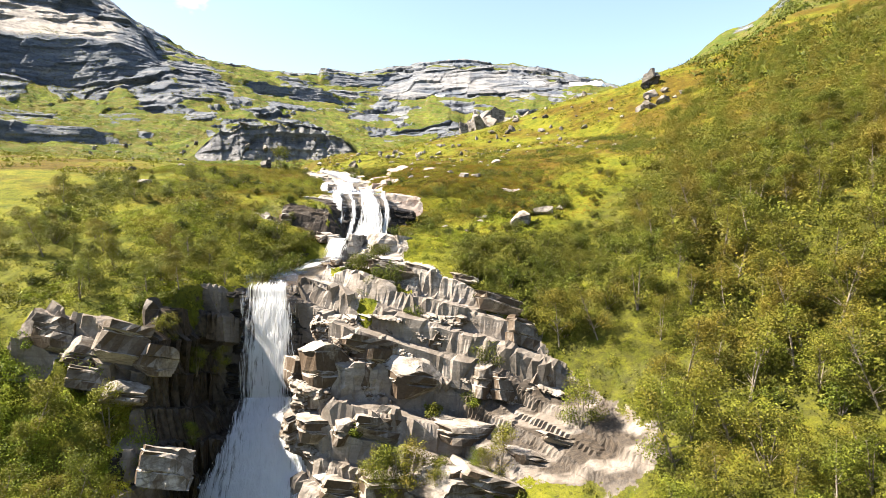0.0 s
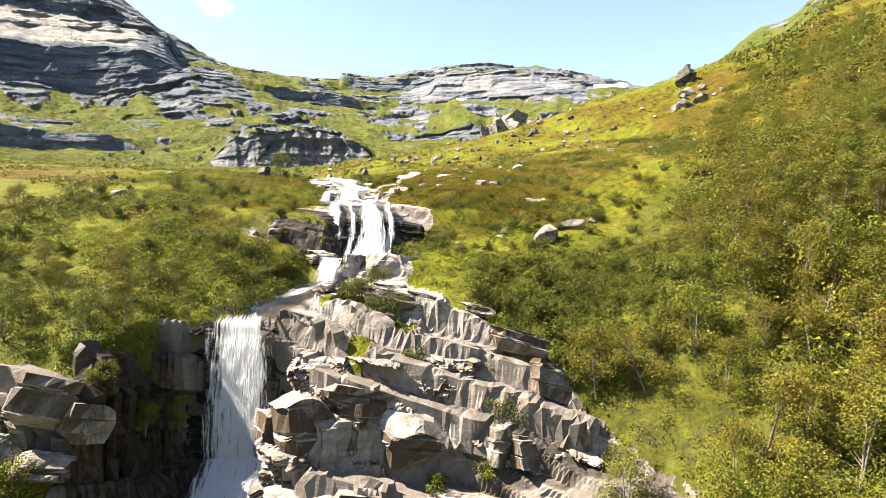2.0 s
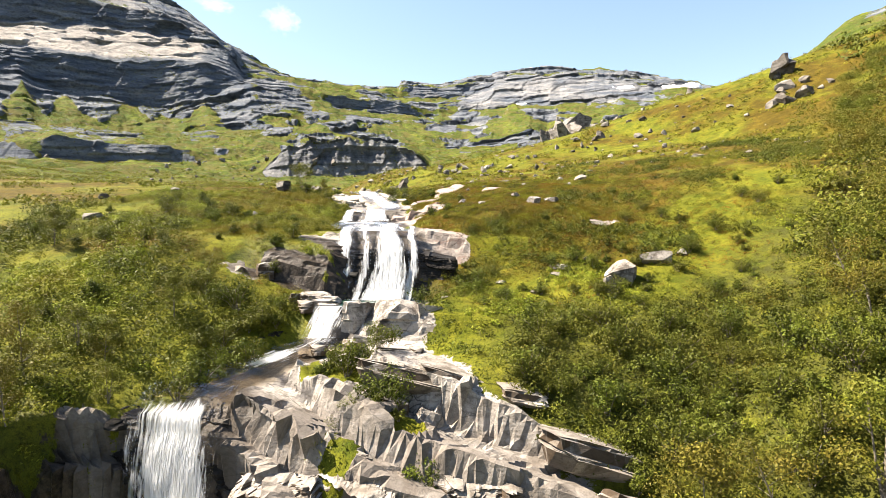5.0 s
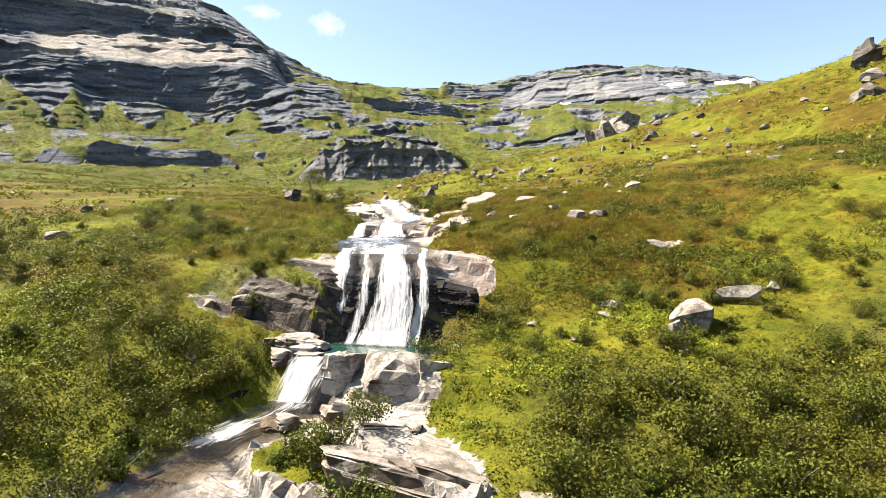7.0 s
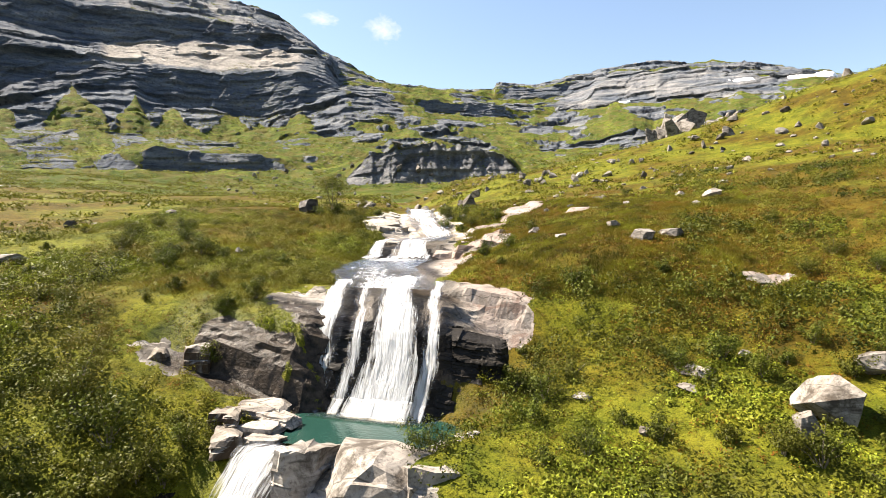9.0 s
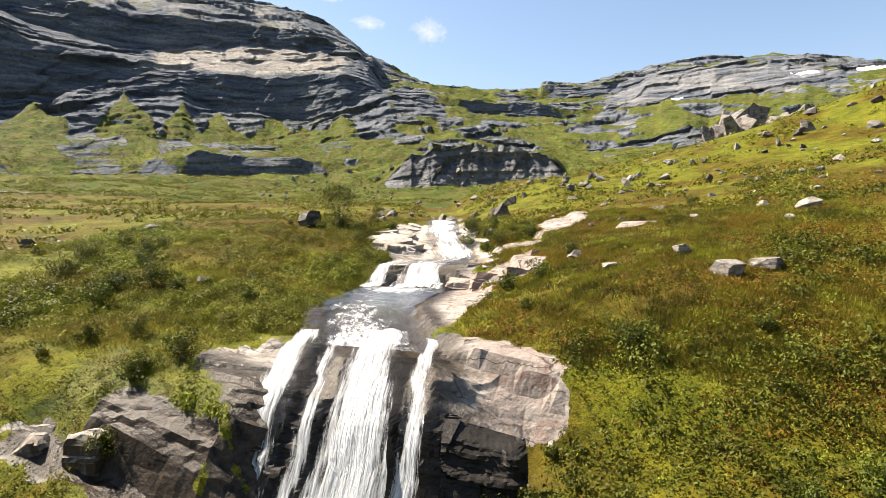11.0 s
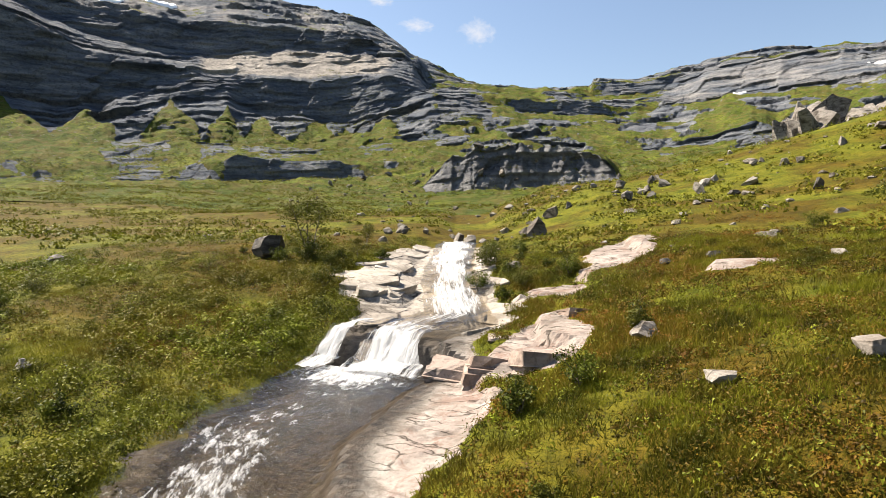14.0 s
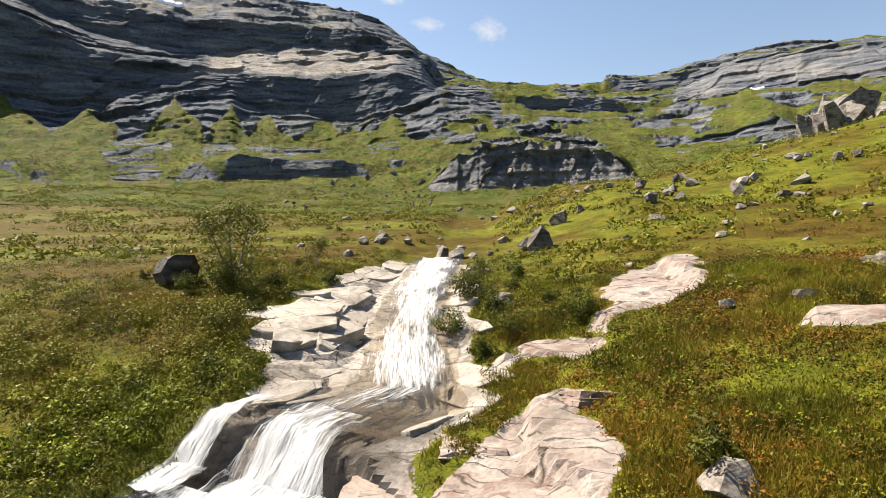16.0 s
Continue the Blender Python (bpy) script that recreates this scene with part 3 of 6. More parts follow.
Y2 = Y - push * np.clip(GZ, 0, 3) / tilt
Z = Z + push / tilt
X2 = X - push * np.clip(GX, -3, 3) / tilt
U = X - stream_x(Y)
# second term: the gully's left wall, wet and also dark for its shade
wet = np.maximum((1 - smooth(2.5, 4.8, np.abs(U) * (1 + 0.7 * smooth(57, 60, Y) * (1 - smooth(66, 69, Y))) + 0.7 * fbm(X, Y, 2, 3, 2))) * smooth(40, 44, Y) * (1 - smooth(99, 104, Y)) * 0.9,
                 (1 - smooth(-3, 1, U)) * smooth(-12, -7.5, U) * smooth(42, 44, Y) * (1 - smooth(52.5, 54, Y)))
wet = np.maximum(wet, (1 - smooth(4.4, 5.6, np.abs(U + 0.9))) * smooth(79, 81, Y) * (1 - smooth(95, 97, Y)))
wet = np.maximum(wet, (1 - smooth(7.6, 10, U + 0.3)) * smooth(-24, -21.5, X) * smooth(71.4, 72.2, Y) * (1 - smooth(77.5, 79.5, Y)))
wet = np.maximum(wet, 0.85 * smooth(-0.12, 0.14, fbm(X, 2.2 * Y, 3.0, 4, 33)) * smooth(0, 3, X) * smooth(40, 42, Y) * (1 - smooth(51, 53, Y)))
heath = 0.04 * smooth(74, 82, Y) + 0.09 * smooth(-9, -4, X) * (1 - smooth(10, 16, X)) * smooth(75, 79, Y) * (1 - smooth(90, 96, Y)) + (0.03 + 0.07 * smooth(-12, -4, X)) * smooth(80, 90, Y) * (1 - smooth(112, 150, Y)) + 0.06 * smooth(-22, -30, X) * smooth(66, 74, Y) - 0.1 * (1 - smooth(55, 72, Y)) + 0.05 * smooth(104, 122, Y) + 0.04 * smooth(20, 30, X)
pink = smooth(3.5, 5.5, U) * smooth(78, 81, Y) * (1 - smooth(112, 118, Y))
# where woods and bushes stand, for the shade painted on the ground
wood_shade = smooth(4, 10, X - 0.3 * np.abs(Y - 50)) * (1 - smooth(66, 76, Y - 0.85 * np.maximum(0, X - 12))) + smooth(-2, 3, X) * smooth(54, 58, Y) * (1 - smooth(68, 73, Y)) + 0.5 * (1 - smooth(-24, -20, X)) * (1 - smooth(56, 64, Y))
far_off = np.hypot(X - HUB[0], Y - HUB[1])
Z = Z - 1.2 * smooth(175, 190, far_off) - 25 * smooth(190, 260, far_off) * smooth(60, 110, Y) - 260 * smooth(250, 360, far_off) * smooth(60, 110, Y)
ground = new("ground", grid_mesh("ground", np.stack([X2, Y2, Z], -1), [("rock", M.ravel()), ("wet", wet.ravel()), ("heath", heath.ravel()), ("pink", pink.ravel()), ("wood_shade", np.clip(wood_shade, 0, 1).ravel()), ("bleach", np.maximum(smooth(78, 82, Y), 0.85 * smooth(56, 60, Y)).ravel())]))
rocky = (M[:-1, :-1] + M[1:, 1:]) / 2 > 0.55
ground.data.polygons.foreach_set("use_smooth", ~rocky.ravel())
ground.data.materials.append(GROUND)
tagged(ground, "steep mountain ground of green turf, brown heath and bare grey rock ledges", "ground", kind="structure")

# ---- far slopes ----
# shelves of the mountains round the valley's head: how high each one's edge stands over the horizon, in degrees, by the bearing
# to the left of +y, seen from the upper meadow
MID = (-2.0, 74.0, 10.9)
SLOPE_FOOT = [-25.3, 10.38, -21, 9.65, -13.7, 8.72, -1.3, 8.22, 5.5, 7.99, 10.4, 7.55, 15.7, 7.36, 28.9, 7.07, 35, 6.03, 43.1, 5.65, 52.9, 5, 65, 4.13, 76.7, 3.26]
LOW_CLIFF = [-25.1, 10.62, -20.8, 10.16, -13.6, 9.26, -2.3, 8.72, -0.3, 8.11, 6.6, 8.1, 15.7, 8.43, 21.1, 8.77, 28.9, 8.17, 35.6, 7.55, 37.8, 7.94, 42, 7.71, 47.1, 7.66, 48.4, 7.13, 52.9, 6.15, 65, 5.1, 76.7, 4.09]
DARK_BAND = [-24.5, 11.08, -20.3, 10.9, -13.3, 10.32, -2.4, 9.18, -1.6, 9.78, -0.5, 10.2, 1.7, 9.73, 4.5, 9.14, 6.6, 8.56, 10.4, 8.97, 15.7, 9.71, 21.1, 10.55, 26.7, 10.08, 32.3, 9.78, 37.8, 9.02, 43.1, 8.83, 52.9, 8.88, 65, 8.03, 76.7, 6.81]
FAN_TOPS = [-24.1, 11.53, -19.9, 11.46, -9.8, 12.45, -4.4, 12.64, 1.5, 12.51, 5.5, 12.1, 10.4, 11.7, 19.5, 12.48, 25, 13.64, 29.1, 14.07, 32.8, 12.71, 36.7, 11.29, 39.9, 11.38, 43.1, 11.79, 46.6, 12.33, 48, 13.67, 57, 12.59, 58.3, 11.43, 59.3, 11.95, 61.3, 10.98, 65, 12.03, 76.6, 11.09]
WALL_BROW = [-24, 11.71, -19.8, 11.75, -9.8, 12.71, -4.4, 12.91, 1.5, 12.79, 6.2, 12.55, 10.4, 12.67, 19.5, 13.52, 25, 14.06, 29.1, 14.28, 31.1, 15.09, 33.4, 15.97, 40.6, 15.15, 48, 14.89, 52.7, 15.35, 59.2, 15.75, 64.9, 17.8, 76.5, 20.19]
PALE_SHELF = [-23.7, 11.93, -19.2, 12.37, -9.8, 14.01, -4.4, 14.95, 1.5, 14.96, 3.6, 14.35, 6.2, 13.39, 10.4, 13.38, 19.5, 14.05, 25, 14.59, 29.1, 14.7, 30.5, 16.95, 33, 17.35, 38.7, 17.86, 45.9, 17.45, 50, 16.42, 52.7, 16.19, 59.2, 16.92, 64.9, 18.68, 76.5, 21.77]
HIGH_BAND = [-23.7, 12.02, -19.1, 12.6, -9.8, 14.42, -4.4, 15.39, 1.5, 15.43, 4.8, 14.85, 8.8, 14.35, 13.1, 14.66, 13.4, 14.17, 19.5, 14.36, 25, 15, 29.1, 15.11, 30, 17.06, 32.2, 18.12, 34.2, 18.81, 37.7, 19.48, 45.6, 19.34, 52.1, 19.15, 59.2, 19.06, 64.9, 20.25, 76.5, 23.02]
SKYLINE = [-23.3, 12.04, -18.8, 12.8, -12.9, 14.39, -9.4, 15.26, -6.6, 15.47, -4.4, 15.83, -1.5, 16.15, 1.5, 15.89, 4.8, 15.48, 6.5, 15.22, 8.8, 14.84, 13, 14.86, 13.2, 14.37, 15.4, 14.39, 19.8, 14.63, 23.3, 15.03, 25.3, 15.47, 26.9, 16.15, 28.4, 17.02, 30.5, 17.81, 32.3, 19.07, 34.2, 20.13, 36.8, 21.08, 41.4, 21.55, 43.6, 21.77, 55, 22.17, 64.8, 24.03, 76.5, 25.43]
CRAG_RISE = [8, 0, 10.5, 1, 11.7, 9, 14.6, 14.5, 18, 15.5, 21, 17.5, 24, 17, 26.7, 14.5, 28.2, 8, 29.5, 1.5, 32, 0]
# how far off each edge lies, by the bearing
OFF = [(SLOPE_FOOT, [-25, 360, -5, 350, 5, 335, 80, 330]), (LOW_CLIFF, [-25, 380, -5, 415, 6, 410, 12, 390, 30, 355, 37, 340, 48, 340, 52, 350, 80, 350]),
       (DARK_BAND, [-25, 420, -5, 430, 6, 430, 80, 430]), (FAN_TOPS, [-25, 560, -5, 640, 6, 640, 15, 590, 30, 530, 80, 520]),
       (WALL_BROW, [-25, 580, -5, 650, 6, 650, 15, 600, 30, 545, 80, 545]), (PALE_SHELF, [-25, 650, -5, 740, 6, 740, 15, 660, 30, 620, 80, 625]),
       (HIGH_BAND, [-25, 680, -5, 760, 6, 760, 15, 680, 30, 632, 80, 640]), (SKYLINE, [-25, 900, 0, 930, 15, 860, 30, 760, 80, 850])]
FAN_AZ = [65.0, 59.2, 52.6, 48.0, 44.8, 39.8, 37.0, 33.5, 71, 77]

az = np.concatenate([np.arange(-60, -27, 0.6), np.arange(-27, 66, 0.135), np.arange(66, 82, 0.4)])
A0 = np.radians(az)
WX, WY = -np.sin(A0), np.cos(A0)
qx, qy = MID[0] - HUB[0], MID[1] - HUB[1]
qb = qx * WX + qy * WY
edges_r = [-qb + np.sqrt(qb * qb - (qx * qx + qy * qy - 176.0 ** 2))]


def meadow_z(r):
    x, y = MID[0] + r * WX, MID[1] + r * WY
    return far_height(np.hypot(x - HUB[0], y - HUB[1]), np.degrees(np.arctan2(-(x - HUB[0]), y - HUB[1])))


edges_z = [meadow_z(edges_r[0])]
crag_rough = 5.0 * ridged(az, 0 * az, 3.4, 4, 47) + 2.4 * fbm(az, 0 * az + 3, 1.1, 3, 48)
for r, up in ((252 + crag_rough, 0.0), (263 + 0.7 * crag_rough + 3.5 * fbm(az, 0 * az, 1.5, 3, 49), 1.0)):
    r = r + 0 * az
    edges_r.append(r)
    edges_z.append(meadow_z(r) + up * table(az, CRAG_RISE) * (1 + 0.16 * ridged(az, 0 * az + 7, 2.0, 4, 50)))
wild = smooth(-24, -15, az)
for k, (edge, off) in enumerate(OFF):
    r = table(az, off) * (1 + 0.018 * fbm(az, 0 * az + 5 * k, 4.0, 4, 51 + k))
    el = table(az, edge) + (0.28 if 2 < k < 7 else 0.1) * fbm(az, 0 * az + 9 * k, 1.6, 4, 61 + k)
    edges_r.append(r)
    edges_z.append((MID[2] + r * np.tan(np.radians(el))) * wild + meadow_z(r) * (1 - wild))
edges_r += [edges_r[-1] + 60, edges_r[-1] + 500]
edges_z += [edges_z[-1] - 1, edges_z[-1] - 40]
ROWS = [66, 40, 22, 34, 40, 54, 54, 50, 34, 44, 3, 3]
BAND = np.concatenate([np.full(n, k) for k, n in enumerate(ROWS)] + [[len(ROWS)]])
STEP = np.concatenate([np.arange(n) / n for n in ROWS] + [[0.0]])
ER, EZ = np.array(edges_r + [edges_r[-1] + 300]), np.array(edges_z + [edges_z[-1]])
R = ER[BAND] + (ER[BAND + 1] - ER[BAND]) * STEP[:, None]
FZ = EZ[BAND] + (EZ[BAND + 1] - EZ[BAND]) * STEP[:, None]
AZ = az[None] + 0 * R
BANDS, STEPS = BAND[:, None] + 0 * R, STEP[:, None] + 0 * R
here = meadow_z(R)
FZ = np.where(BANDS == 0, here, FZ)
FX, FY = MID[0] + R * WX, MID[1] + R * WY


def within(k, lo, hi, soft=1.0):
    """One shelf between two bearings, with soft ends."""
    ragged = AZ + 1.2 * fbm(FX, FY, 30, 3, 80 + k)
    return (BANDS == k) * smooth(lo - soft, lo + soft, ragged) * (1 - smooth(hi - soft, hi + soft, ragged))


# turf fans between gullies below the high wall
fan = 0 * R
climb = (BANDS == 5) * STEPS + (BANDS > 5)
for k, a in enumerate(FAN_AZ):
    tip = 1.0 - 0.35 * ((k * 0.618) % 1)
    fan = np.maximum(fan, smooth(-0.5, 0.3, (tip - climb) * 3.0 - np.abs(AZ - a + 1.2 * (climb - 0.5) * (k % 2 - 0.5)) + 0.8 * fbm(FX, FY, 40, 4, 79)))
fan = np.where(BANDS < 5, 1.0, fan)
gully = (BANDS == 5) * smooth(27, 31, AZ) * (1 - fan)
crag = within(1, 10.5, 29.5, 0.4)
low = within(3, 37, 48, 0.5)
band_r = within(4, -2.4, 6.6, 0.4) * (STEPS > 0.45) * np.where(AZ > 0, 1.0, 0.9)
wall = within(6, 29, 90, 0.8)
shelf = within(7, 29, 90, 0.8)
high = within(8, 29, 90, 0.8)
top = within(9, 28, 90, 1.0)
layers = (within(6, -13, 7, 1.2) + within(7, -13, 7, 1.2) + within(8, -10, 12, 1.2) + 0.8 * within(9, -15, 11, 1.2) * (STEPS > 0.25)) * (0.75 + 0.25 * smooth(-0.2, 0.2, fbm(FX, FY, 60, 3, 74)))
loose = (1 - 0.4 * smooth(27, 31, AZ)) * (BANDS > 2) * (BANDS < 10) * smooth(-0.06, 0.14, fbm(AZ * 4, FZ * 1.1 + 8 * fbm(FX, FY, 90, 3, 64), 15, 5, 63, 0.6)) * wild
outcrop = (1 - smooth(-20, -17, AZ)) * (BANDS > 1) * smooth(0.0, 0.16, fbm(AZ * 3, FZ, 16, 4, 59))
cliffs = np.clip(crag + 0.7 * outcrop + low + band_r + wall + high + 0.9 * gully + 0.38 * shelf + 0.4 * top + 0.85 * layers + 0.75 * loose, 0, 1)
ARC = np.radians(AZ) * R
seam = FZ + 0.10 * ARC + 5 * fbm(FX, FY, 70, 3, 65)
col = ARC + 0.3 * FZ + 9 * fbm(FX, FY, 45, 3, 66)
out = 0 * R
for k, (thick, wide, much) in enumerate(((19, 40, 10), (8, 17, 5), (3.2, 8, 1.8), (1.4, 4, 0.6))):
    row = np.floor(seam / thick)
    cell = hashed(np.floor(col / wide + 9.1 * hashed(row, 0 * row, k)), row, 70 + k)
    out = out + much * (cell - 0.5 + 0.3 * (0.5 - (seam / thick - row)))

out = out * np.where(BANDS == 1, 0.4, np.where(BANDS < 4, 0.25, np.where(BANDS == 7, 0.45, np.where((BANDS == 6) | (BANDS == 8), 0.6, 0.8)))) * smooth(0.25, 0.75, cliffs)
lumps = 3.6 * fbm(FX, FY, 34, 5, 67, 0.65) * smooth(180, 260, R) + 1.7 * ridged(FX, FY, 15, 4, 68) * smooth(180, 260, R)
lumps = lumps + 2.4 * ridged(FX, FY, 40, 4, 69) * smooth(360, 500, R) * (1 - smooth(0.6, 1, STEPS) * (BANDS == 9))
R2 = R - out
FX, FY = MID[0] + R2 * WX, MID[1] + R2 * WY
FZ = FZ + lumps * (0.25 + 0.75 * (1 - cliffs)) + 0.3 * out * (cliffs > 0.3)
pale = within(7, 33, 50, 0.6) * smooth(0.05, 0.15, STEPS) * (1 - smooth(0.86, 0.97, STEPS)) + 0.3 * layers * smooth(-0.25, 0.15, fbm(AZ * 6, FZ * 1.3, 14, 4, 75)) + 0.35 * crag + 0.45 * top * smooth(0.0, 0.3, fbm(FX, FY, 40, 4, 77)) + 0.12 * loose
bare = np.clip(cliffs * 1.25 + 0.35 * (shelf + top) + 0.3 * gully, 0, 1) - 0.4 * fan * (BANDS == 5) - 0.25 * (BANDS < 3) * (1 - crag)
bare = bare + 0.5 * (BANDS == 2) * smooth(12, 14, AZ) * (1 - smooth(26, 28, AZ)) - 0.35 * top * smooth(0.05, 0.3, fbm(AZ * 5, FZ, 12, 4, 78))
slopes = new("mountain_slopes", grid_mesh("mountain_slopes", np.stack([FX, FY, FZ], -1)[::-1], [("bare", bare[::-1].ravel()), ("pale", np.clip(pale, 0, 1)[::-1].ravel())]))
slopes.data.materials.append(MOUNTAIN)
tagged(slopes, "distant green mountainsides with grey rock bands and cliffs", "mountain", kind="structure")
FAR_RUN = np.maximum.accumulate(R2, 0)


def far_land(x, y):
    """Heights of the far slopes."""
    x, y = np.atleast_1d(x), np.atleast_1d(y)
    r, a = np.hypot(x - MID[0], y - MID[1]), np.degrees(np.arctan2(-(x - MID[0]), y - MID[1]))
    j = np.clip(np.searchsorted(az, a), 0, len(az) - 1)
    i = np.clip(np.array([np.searchsorted(FAR_RUN[:, c], d) for c, d in zip(j, r)], int), 0, len(R) - 1)
    return FZ[i, j]


# ---- water ----
def ribbon(name, y0, y1, left, right, lift, cols, step, foam, material, label, category, wobble=0.1, ends=0.0):
    """A sheet of water that follows the bed from y0 to y1 between two lines beside the stream's middle."""
    yy = np.linspace(y0, y1, 400)
    zz = table(yy, BED)
    s = np.concatenate([[0], np.cumsum(np.hypot(np.diff(yy), np.diff(zz)))])
    k = max(3, int(s[-1] / step))
    sy = np.interp(np.linspace(0, s[-1], k), s, yy)
    v = np.linspace(0, 1, cols)
    SY, V = np.meshgrid(sy, v, indexing='ij')
    S = np.interp(SY, yy, s)
    l, r = left(SY), right(SY)
    l = l + 0.35 * fbm(SY, 0 * SY, 1.5, 3, 51)
    r = r + 0.35 * fbm(SY, 0 * SY + 9, 1.5, 3, 52)
    UU = l + (r - l) * V
    PX = stream_x(SY) + UU
    run, rise = np.interp(SY, yy, np.gradient(yy, s)), np.interp(SY, yy, np.convolve(np.gradient(zz, s), np.ones(9) / 9, 'same'))
    PZ = table(SY, BED) + lift * run + 0.1 + wobble * fbm(PX * 1.5, S, 1.2, 4, 53)
    edge = np.minimum(V, 1 - V) * 2
    F = foam(SY) + 0.12 * fbm(PX, S, 3, 2, 54) - 0.6 * (1 - smooth(-0.1, 0.85, edge + 0.3 * fbm(PX, S * 0.4, 1.0, 3, 56)))
    PY = SY - lift * rise - wobble * 1.5 * fbm(PX, S * 0.3, 0.8, 3, 55) * smooth(0.2, 0.6, F)
    flow = np.stack([UU, S, np.clip(F + 1, 0, 2)], -1)
    ob = new(name, grid_mesh(name, np.stack([PX, PY, PZ], -1), [("flow", flow.reshape(-1, 3))]))
    ob.data.materials.append(material)
    return tagged(ob, label, category, kind="structure")


K = lambda *nodes: (lambda y: table(y, nodes))
ribbon("lower_waterfall", 38, 57.5, K(38, -8, 46, -5.2, 50, -3.0, 54, -2.3, 57.5, -2.6), K(38, 6.5, 46, 5.0, 50, 3.6, 54, 2.9, 57.5, 2.4), 0.9, 60, 0.14,
       K(38, 0.38, 46, 0.42, 50, 0.4, 55.0, 0.26, 55.8, -0.1, 56.6, -0.5), FALL, "white waterfall plunging down a dark wet cliff", "waterfall", 0.25)
ribbon("stream_below_step", 57, 66.6, K(57, -2.6, 62, -2.4, 66, -1.4), K(57, 2.2, 62, 1.8, 66, 1.6), 0.2, 36, 0.2,
       K(57, -0.28, 61.4, -0.28, 62.2, 0.2, 63.8, 0.16, 64.4, -0.1, 65.2, 0.0, 66.6, 0.3), FOAM, "shallow brown mountain stream with foaming patches", "stream", 0.1)
ribbon("step_waterfall", 66.3, 69, K(66, -1.4, 69, -1.6), K(66, 1.4, 69, 1.2), 0.28, 36, 0.1, K(66, 0.26, 68, 0.22, 69, -0.05), FALL,
       "small white waterfall spilling over a rock step", "waterfall", 0.1)
ribbon("middle_waterfall", 73.9, 80.8, K(74, -1.9, 76.5, -1.2, 80.5, -0.6), K(74, 2.2, 76.5, 1.4, 79, 1.1, 80.5, 1.5), 0.75, 56, 0.08, K(74, 0.42, 77, 0.46, 80, 0.34), FALL,
       "broad white waterfall sliding over layered rock into the pool", "waterfall", 0.14)
ribbon("side_waterfall", 73.9, 81, K(74, -6.3, 77.3, -5.5, 77.9, -4.7, 80.8, -4.2), K(74, -3.1, 77.3, -3.2, 77.9, -3.3, 80.8, -3.1), 0.5, 44, 0.1,
       K(74, 0.14, 77.2, 0.06, 77.8, 0.34, 80.8, 0.24), FALL, "thin veil of water running down wet rock", "waterfall", 0.12)
ribbon("side_waterfall", 73.9, 80.6, K(74, -2.9, 80.5, -2.3), K(74, -1.7, 80.5, -1.6), 0.5, 22, 0.1, K(74, 0.06, 81, 0.08), FALL,
       "thin veil of water running down wet rock", "waterfall", 0.12)
ribbon("side_waterfall", 74.2, 80.6, K(74, 1.5, 77, 1.7, 80.5, 2.3), K(74, 2.7, 77, 2.6, 80.5, 3.0), 0.5, 24, 0.1, K(74, 0.04, 77, 0.14, 81, 0.18), FALL,
       "thin veil of water running down wet rock", "waterfall", 0.12)
ribbon("sheet_of_water", 80, 95.4, K(80, -4, 83, -4.4, 87, -4.6, 92, -3.8, 95, -4.2), K(80, 2.6, 86, 2.6, 95, 3), 0.16, 48, 0.25,
       K(80, 0.25, 82, 0.12, 84, 0.02, 85.5, -0.1, 87, -0.06, 88.5, -0.16, 91, -0.12, 92.4, -0.14, 94, 0.25, 95.4, 0.32), SHEET, "thin clear sheet of water over flat slabs", "stream", 0.05)
ribbon("twin_waterfall", 94.8, 98.8, K(94, -1.8, 97, -1.2, 99, -1.2), K(94, 3.0, 97, 2.0, 99, 2.2), 0.3, 44, 0.07, K(94, 0.15, 95, 0.4, 97, 0.42, 98.2, 0.0), FALL,
       "low double waterfall over a rock ledge", "waterfall", 0.25)
ribbon("twin_waterfall", 94.6, 98.8, K(94, -4.4, 99, -3.0), K(94, -2.4, 99, -2.0), 0.35, 30, 0.08, K(94, 0.4, 97, 0.4, 98.8, 0.1), FALL,
       "low double waterfall over a rock ledge", "waterfall", 0.25)
ribbon("upper_rapids", 98.4, 121, K(98, -3, 101, -1.4, 121, -1.2), K(98, 2.4, 101, 2.5, 121, 2.5), 0.25, 36, 0.22,
       K(98, -0.15, 101, 0.1, 102, 0.36, 105, 0.26, 106, 0.1, 108, 0.34, 120, 0.34), FOAM, "white rapids rushing down a narrow rock channel", "stream", 0.15)

pool = new("pool", grid_mesh("pool", np.stack([*np.meshgrid(np.linspace(-15.5, -4, 40), np.linspace(69.6, 75.2, 24)), np.full((24, 40), -2.15)], -1)))
pool.data.materials.append(POOL)
tagged(pool, "clear green plunge pool below the waterfall", "water", kind="structure")


